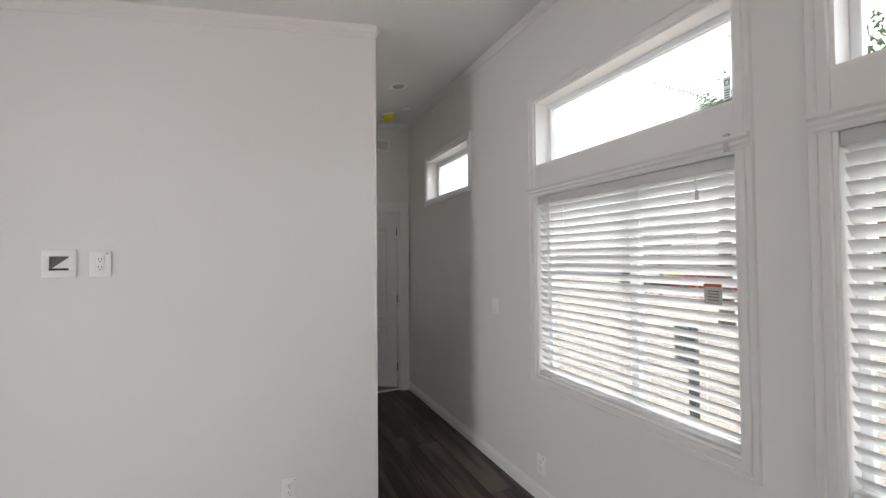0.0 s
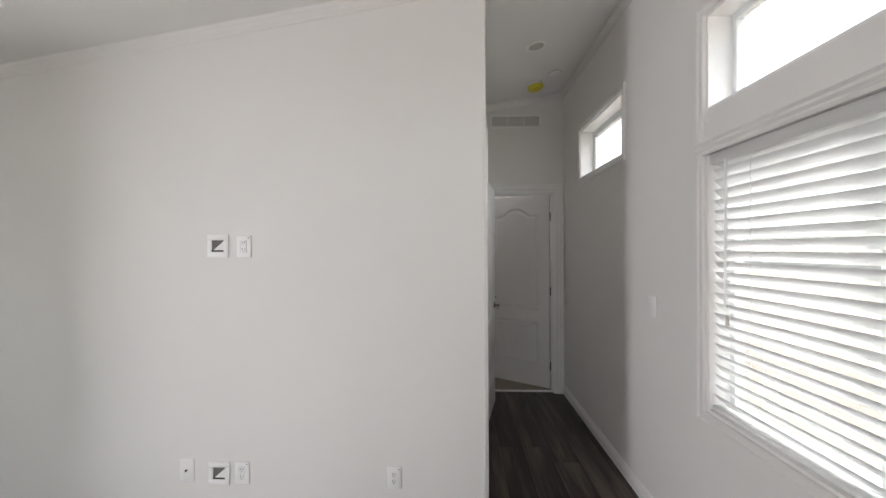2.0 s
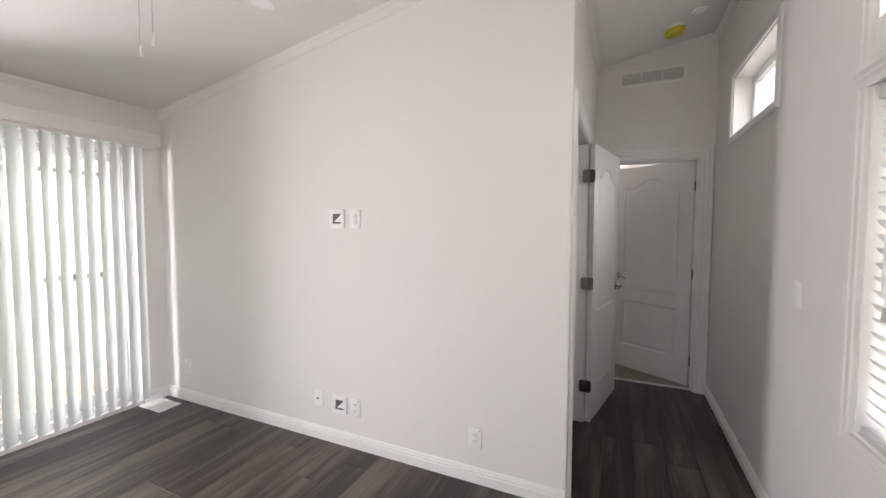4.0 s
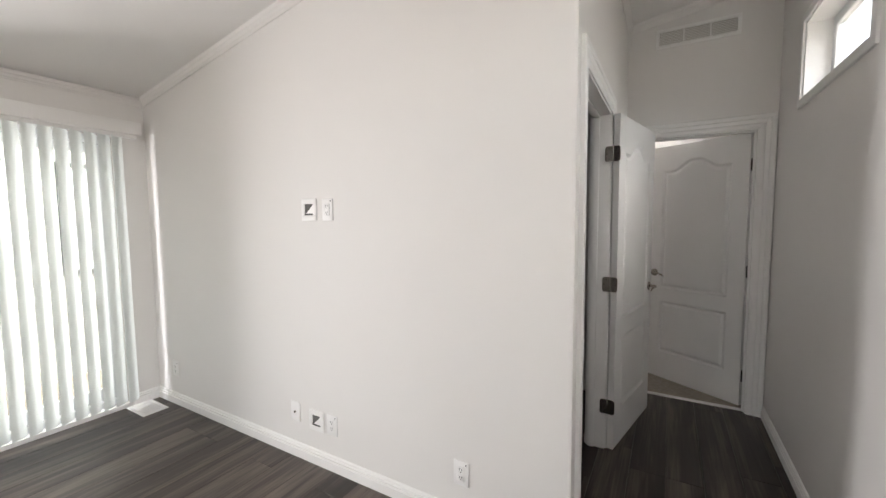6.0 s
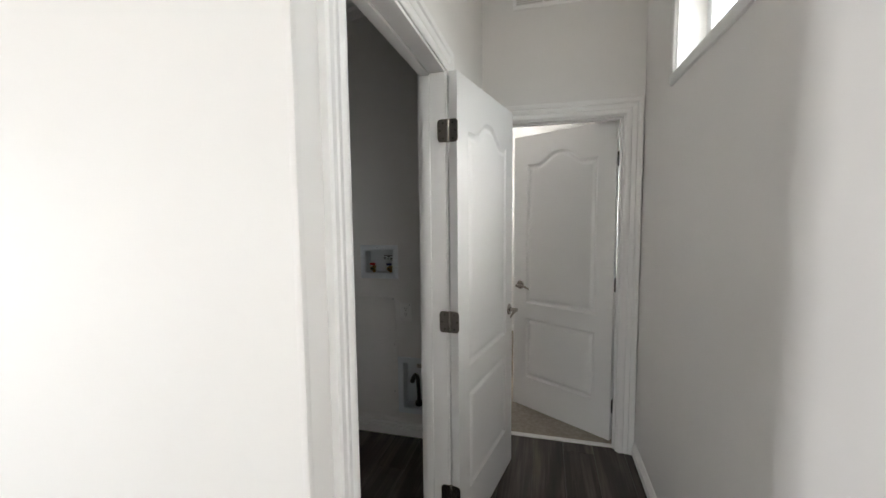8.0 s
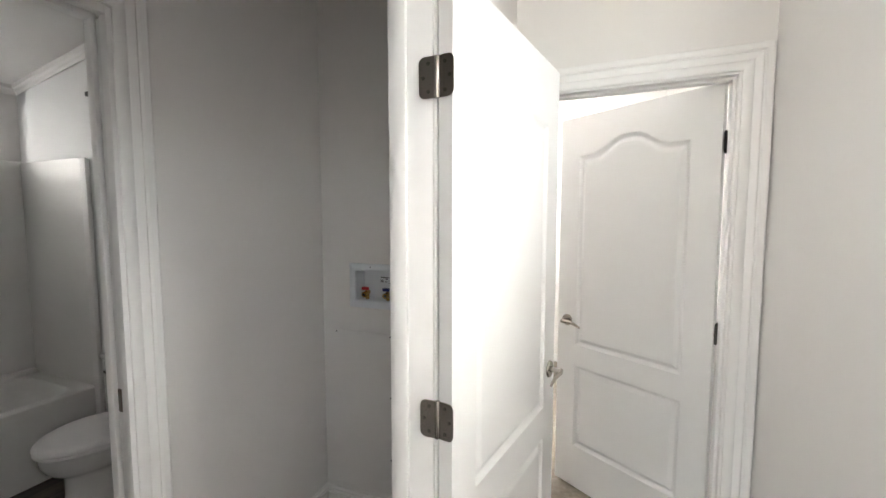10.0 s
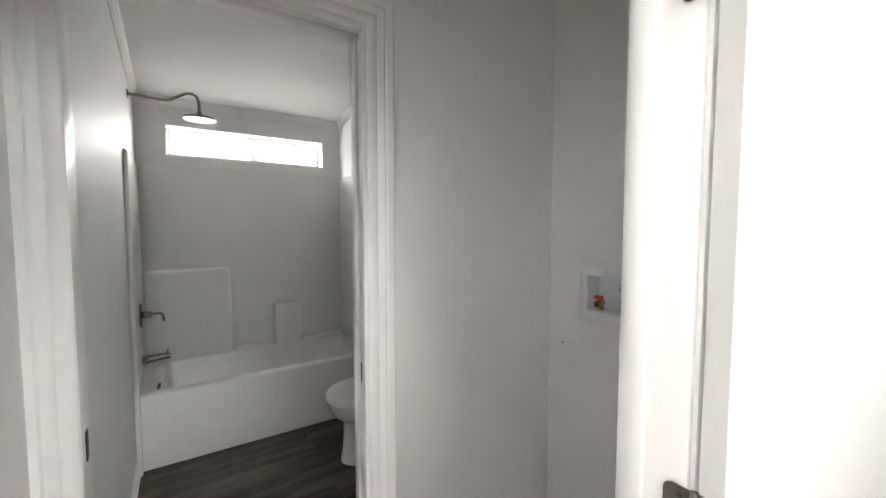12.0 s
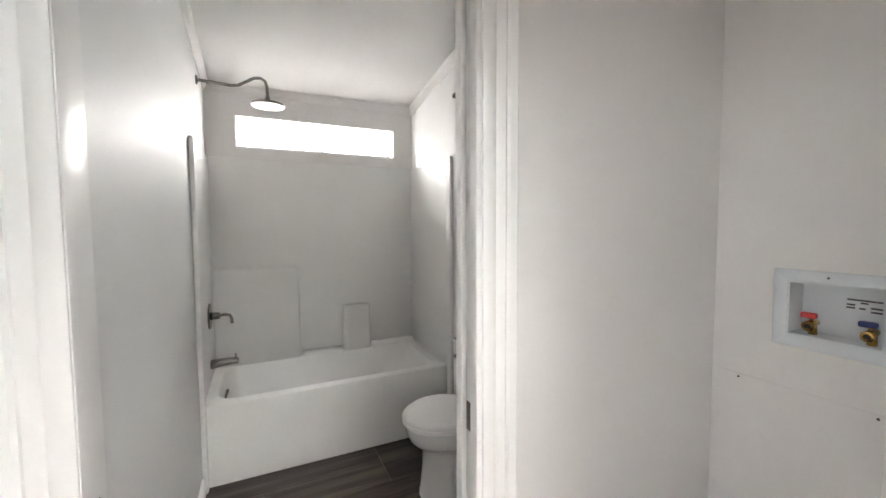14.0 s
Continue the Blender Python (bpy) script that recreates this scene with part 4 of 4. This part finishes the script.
SX = -2.16
sh = thing("rain_shower", Matrix.Translation((SX, YB0, 2.27)), "brushed steel rain shower head on a curved arm", "shower head")
part("flange", cyl((0, 0, 0), (0, 0.010, 0), 0.028, 0.022, 24, bevel=0.002), CHROME, sh)
part("arm", tube([(0, 0.005, 0), (0, 0.10, -0.004), (0, 0.18, -0.008), (0, 0.22, -0.002), (0, 0.27, 0.03), (0, 0.31, 0.055), (0, 0.345, 0.06), (0, 0.372, 0.045), (0, 0.382, 0.01), (0, 0.384, -0.05)], 0.0095), CHROME, sh)
part("collar", cyl((0, 0.384, -0.075), (0, 0.384, -0.045), 0.016, 0.012, 18, bevel=0.002), CHROME, sh)
bm = ringed([(0.02, -0.075), (0.06, -0.083), (0.098, -0.094), (0.103, -0.100), (0.100, -0.104), (0.01, -0.106)])
bm.transform(Matrix.Translation((0, 0.384, 0)))
hd = part("head", bm, CHROME, sh)
bm = cyl((0, 0.384, -0.1085), (0, 0.384, -0.1055), 0.094, seg=36)
part("spray_face", bm, PLAST, hd, "pale silicone nozzle face")
vt = thing("shower_valve", Matrix.Translation((-2.2, TY0 + 0.012, 0.855)), "brushed steel shower valve with lever handle", "shower valve")
part("escutcheon", cyl((0, 0, 0), (0, 0.010, 0), 0.082, 0.076, 36, bevel=0.003), CHROME, vt)
part("hub", cyl((0, 0.01, 0), (0, 0.06, 0), 0.024, 0.02, 20, bevel=0.002), CHROME, vt)
part("lever", tube([(0, 0.055, 0.0), (0, 0.085, 0.004), (0, 0.11, 0.0), (0, 0.122, -0.02), (0, 0.124, -0.055)], 0.0095), CHROME, vt)
sp = thing("tub_spout", Matrix.Translation((-2.2, TY0 + 0.012, 0.552)), "brushed steel tub spout with diverter knob", "tub spout")
part("spout", loft([[(r * math.cos(a), y, z + r * 0.9 * math.sin(a)) for a in (2 * math.pi * k / 18 for k in range(18))] for y, r, z in ((0, 0.03, 0), (0.012, 0.032, 0), (0.06, 0.028, 0.004), (0.11, 0.024, 0.008), (0.15, 0.021, 0.006), (0.155, 0.016, 0.005))]), CHROME, sp)
part("diverter", cyl((0, 0.138, 0.025), (0, 0.138, 0.05), 0.004, 0.007, 12), CHROME, sp)

# toilet
TLX = -1.245
tl = thing("toilet", Matrix.Translation((TLX, 0, 0)), "white ceramic toilet with closed lid", "toilet")


def egg(z, w, y0, y1, n=40, k=0.35):
    pts = []
    for i in range(n):
        a = 2 * math.pi * i / n
        c, s = math.cos(a), math.sin(a)
        yy = (y0 + y1) / 2 - c * (y1 - y0) / 2
        pts.append((w / 2 * s * (1 - k * 0.25 * c), yy, z))
    return pts


part("pedestal", loft([egg(0, 0.25, 3.605, 3.98), egg(0.025, 0.25, 3.605, 3.98), egg(0.05, 0.238, 3.612, 3.97), egg(0.16, 0.222, 3.622, 3.97), egg(0.245, 0.222, 3.622, 3.97), egg(0.262, 0.236, 3.610, 3.98),
                       egg(0.278, 0.275, 3.582, 3.99), egg(0.305, 0.325, 3.556, 4.0), egg(0.345, 0.357, 3.538, 4.0), egg(0.385, 0.366, 3.532, 4.0), egg(0.392, 0.356, 3.540, 4.0)]), CERAM, tl)
part("seat", loft([egg(0.394, 0.365, 3.525, 3.93), egg(0.398, 0.375, 3.52, 3.93), egg(0.408, 0.375, 3.52, 3.93), egg(0.412, 0.368, 3.525, 3.93)]), PLAST, tl)
part("lid", loft([egg(0.414, 0.368, 3.523, 3.93), egg(0.418, 0.378, 3.518, 3.935), egg(0.430, 0.376, 3.52, 3.935), egg(0.438, 0.362, 3.528, 3.93), egg(0.444, 0.31, 3.56, 3.91), egg(0.447, 0.18, 3.63, 3.84)]), PLAST, tl)
part("tank", box(-0.19, 0.19, 3.90, YB1 - 0.012, 0.39, 0.72, 0.02, seg=3), CERAM, tl)
part("tank_lid", box(-0.20, 0.20, 3.89, YB1 - 0.006, 0.722, 0.752, 0.008, seg=3), CERAM, tl)
part("flush_lever", tube([(-0.15, 3.90, 0.66), (-0.15, 3.885, 0.66), (-0.10, 3.88, 0.655)], 0.006), CHROME, tl)

# black rack over the toilet
ts = thing("wall_shelf", Matrix.Translation((-1.63, YB1, 0)), "black metal wall rack over the toilet", "rack")
part("upright", box(-0.008, 0.008, -0.018, 0, 1.35, 2.22, 0.003), BLACK, ts)
part("top_bracket", box(-0.01, 0.30, -0.06, 0, 2.20, 2.225, 0.004), BLACK, ts)
part("upright", box(0.28, 0.296, -0.018, 0, 1.35, 2.20, 0.003), BLACK, ts)

v = thing("exhaust_vent", Matrix.Translation((-0.76, 3.25, slope(-0.76))) @ Matrix.Rotation(-math.atan(0.16), 4, "Y"), "white square bathroom exhaust vent on the ceiling", "vent")
part("frame", casing(-0.085, 0.085, -0.085, 0.085, lambda a, b, h: (a, b, -h), [(0, 0.0), (0, 0.012), (0.03, 0.008), (0.035, 0.0)]), PLAST, v)
# dark sheet stands for the shade of a duct that is not modelled
part("backing", box(-0.085, 0.085, -0.085, 0.085, -0.003, -0.001), RECESS_SHADE, v)
for i in range(9):
    x = -0.072 + i * 0.018
    part("louver", box(x - 0.004, x + 0.004, -0.085, 0.085, -0.009, -0.003), PLAST, v)

# ---- outside ----
GZ = -0.75
bm = bmesh.new()
bmesh.ops.create_grid(bm, x_segments=8, y_segments=8, size=600)
solid("ground", bm, SOIL, "pale dry dirt ground", "ground", m=Matrix.Translation((0, 0, GZ)))
sk = None
for x0, x1, y0, y1 in ((XL - 0.15, XL - 0.05, YBACK - 0.1, YEND + 0.1), (XR + 0.05, XR + 0.15, YBACK - 0.1, YEND + 0.1), (XL - 0.05, XR + 0.05, YBACK - 0.1, YBACK), (XL - 0.05, XR + 0.05, YEND, YEND + 0.1)):
    sk = box(x0, x1, y0, y1, GZ, -0.302 if x1 - x0 > 1 else -0.002, bm=sk)
solid("skirting", sk, SIDING, "pale skirting under the house", "skirting")

nb = thing("neighbour_house", Matrix.Translation((-6.2, 3.0, GZ)), "pale grey neighbouring house with a blind-covered window", "house")
part("wall", box(-5, 0, -6, 6, 0, 4.2), STUCCO, nb)
part("roof", loft([[(-5.5, y, 4.2), (0.5, y, 4.2), (0.5, y, 4.35), (-2.5, y, 5.6), (-5.5, y, 4.35)] for y in (-6.4, 6.4)]), ROOFM, nb)
nw = part("window", casing(0.0, 0.75, 1.5, 2.95, lambda u, v, h: (h, u, v), [(0, 0.0), (0, 0.04), (0.06, 0.04), (0.06, 0.0)]), GREYM, nb, "dark framed window")
for i in range(28):
    part("blind_slat", box(0.004, 0.02, 0.0, 0.75, 1.52 + i * 0.051, 1.558 + i * 0.051), VINYL, nw)
for i in range(16):
    part("siding_board", box(0.0, 0.012, -6, -0.3, 0.15 + i * 0.25, 0.385 + i * 0.25), STUCCO, nb)


def leaf_clump(centre, n, spread, size, seed, flat=0.7):
    rnd = random.Random(seed)
    verts, faces = [], []
    for _ in range(n):
        d = Vector((rnd.gauss(0, 1), rnd.gauss(0, 1), rnd.gauss(0, flat)))
        p = Vector(centre) + d * spread
        q = Euler((rnd.uniform(0, 6.3), rnd.uniform(0, 6.3), rnd.uniform(0, 6.3))).to_matrix()
        s = size * rnd.uniform(0.6, 1.4)
        k = len(verts)
        for a, b in ((-1, 0), (0, 0.45), (1, 0), (0, -0.45)):
            verts.append(p + q @ Vector((a * s, b * s, 0.06 * s * a)))
        faces.append((k, k + 1, k + 2, k + 3))
    me = bpy.data.meshes.new("crown")
    me.from_pydata(verts, [], faces)
    me.materials.append(LEAF)
    return me


def tree(x, y, h, spread, seed):
    t = thing("tree", Matrix.Translation((x, y, GZ)), "leafy green street tree behind the house", "tree", "trees")
    rnd = random.Random(seed)
    part("trunk", tube([(0, 0, -0.2), (0.05, 0, h * 0.25), (0.0, 0.08, h * 0.5), (0.1, 0.0, h * 0.75)], 0.12, 10), BARK, t)
    for k in range(6):
        a = k * 1.05 + rnd.random()
        e = Vector((math.cos(a) * spread, math.sin(a) * spread, h * rnd.uniform(0.65, 0.95)))
        part("limb", tube([(0.02, 0.04, h * (0.35 + 0.05 * k)), e * 0.5 + Vector((0, 0, h * 0.27)), e], 0.04, 7), BARK, t)
        c = new("crown", leaf_clump(e, 900, spread * 0.42, 0.06, seed + k))
        c.parent = t
    return t


tree(11.0, 3.2, 6.5, 1.3, 5)
tree(15.5, 1.0, 7.5, 1.8, 15)
tree(21.0, 15.0, 4.5, 1.6, 25)

pm = thing("palm_tree", Matrix.Translation((13.0, 7.2, GZ)), "tall palm tree with feathery fronds", "tree")
part("trunk", loft([[(r * math.cos(a), r * math.sin(a), z) for a in (2 * math.pi * k / 12 for k in range(12))] for z, r in ((-0.2, 0.26), (0.5, 0.2), (3, 0.16), (6.0, 0.15), (6.9, 0.2))]), BARK, pm)
rnd = random.Random(3)
for k in range(22):
    a, droop = k * 2.4, rnd.uniform(0.2, 1.3)
    spine = [Vector((math.cos(a) * r, math.sin(a) * r, 6.9 + 0.7 * r * (1.4 - droop) - 0.32 * droop * r * r)) for r in (0, 0.5, 1.0, 1.5, 2.0, 2.4)]
    verts, faces = [], []
    side = Vector((-math.sin(a), math.cos(a), 0))
    for i in range(5):
        for j in range(5):
            p = spine[i].lerp(spine[i + 1], j / 5)
            for sgn in (-1, 1):
                L = 0.42 * (1 - 0.5 * i / 5)
                e = p + side * sgn * L + (spine[i + 1] - spine[i]).normalized() * 0.25 - Vector((0, 0, 0.22))
                q = p + (spine[i + 1] - spine[i]) * 0.10
                n0 = len(verts)
                verts += [p, q, e]
                faces.append((n0, n0 + 1, n0 + 2))
    me = bpy.data.meshes.new("frond")
    me.from_pydata(verts, [], faces)
    me.materials.append(LEAF)
    o = new("frond", me)
    o.parent = pm

po = thing("meter_post", Matrix.Translation((5.0, 3.22, GZ)), "grey utility pedestal on a narrow post in the yard", "utility post")
part("post", box(-0.035, 0.035, -0.05, 0.05, -0.1, 1.40, 0.006), GREYM, po)
part("meter_box", box(-0.09, 0.06, 0.02, 0.19, 0.90, 1.36, 0.012), GREYM, po)
part("box_cover", box(-0.10, -0.09, 0.035, 0.175, 0.93, 1.33, 0.004), GREYM, po)
for i in range(7):
    x, y = 3.35 + 0.25 * (i % 2), 1.35 + i * 0.16
    s = thing("flower_bush", Matrix.Translation((x, y, GZ)), "low flowering bush with red blooms under the window", "bush", "flower bushes")
    c = new("leaves", leaf_clump((0, 0, 0.36), 160, 0.13, 0.05, 60 + i, 0.9))
    c.parent = s
    part("stem", cyl((0, 0, -0.05), (0, 0, 0.35), 0.012, 0.006, 8), BARK, s)
    for k in range(4):
        rnd = random.Random(i * 9 + k)
        p = Vector((rnd.uniform(-0.15, 0.15), rnd.uniform(-0.15, 0.15), rnd.uniform(0.45, 0.6)))
        part("bloom", cyl(p, p + Vector((0, 0, 0.03)), 0.012, 0.04, 8), FLOWER, s)


def car(x, y, turn, paint, label):
    c = thing("parked_car", pose(x, y, GZ, 0, 0, turn), label, "car", "parked cars")
    prof = [(-2.1, 0.35), (-2.15, 0.75), (-1.9, 0.95), (-1.2, 1.0), (-0.6, 1.42), (0.7, 1.45), (1.3, 1.02), (2.0, 0.9), (2.15, 0.6), (2.1, 0.35)]
    part("body", loft([[(u, v * 0.8, z) for u, z in prof] for v in (-1.05, 1.05)]), paint, c)
    part("window", box(-0.7, 0.75, -0.85, 0.85, 1.05, 1.36, 0.03), BLACK, c)
    for u in (-1.35, 1.35):
        for v in (-0.8, 0.8):
            wv = part("wheel", cyl((u, v - 0.1, 0.32), (u, v + 0.1, 0.32), 0.32, seg=20, bevel=0.03), RUBBER, c)
            part("rim", cyl((u, v - 0.11, 0.32), (u, v + 0.11, 0.32), 0.18, seg=14), CHROME, wv)
    return c


car(23.7, 13.6, 80, CARRED, "small red car parked across the street")
car(27.0, 16.3, 95, CARYEL, "yellow vehicle parked far across the street")
car(24.0, 18.5, 60, BLACK, "black car parked across the street")
fw = thing("far_wall", Matrix.Translation((31, 12, GZ)), "low pale boundary wall across the street", "wall")
part("wall", box(0, 0.25, -40, 40, 0, 1.5), STUCCO, fw)
part("coping", box(-0.04, 0.29, -40, 40, 1.5, 1.58, 0.01), STUCCO, fw)

# ---- floor planks ----
floor_ob = bpy.data.objects["floor"]
PW, PL = 0.180, 1.22
shared = {}


def plank(x0, x1, y0, y1):
    key = (round(x1 - x0, 3), round(y1 - y0, 3))
    if key not in shared:
        hx, hy, c = key[0] / 2 - 0.0006, key[1] / 2 - 0.0006, 0.0012
        rings = [[(sx * (hx - i), sy * (hy - i), z) for sx, sy in ((-1, -1), (1, -1), (1, 1), (-1, 1))] for i, z in ((0, -0.010), (0, -c), (c, 0))]
        me = mesh_of("plank", loft(rings), PLANK, False)
        shared[key] = me
    o = new("plank", shared[key])
    o.parent = floor_ob
    o.location = ((x0 + x1) / 2, (y0 + y1) / 2, 0)


x = XL
rnd = random.Random(11)
while x < XR - 0.01:
    x1 = min(x + PW, XR)
    y = YBACK - rnd.choice((0.0, 0.2, 0.41, 0.61, 0.81, 1.02))
    while y < YF + 0.035:
        a, b = max(y, YBACK), min(y + PL, YF + 0.035)
        if b - a > 0.02:
            plank(x, x1, a, b)
        y += PL
    x = x1
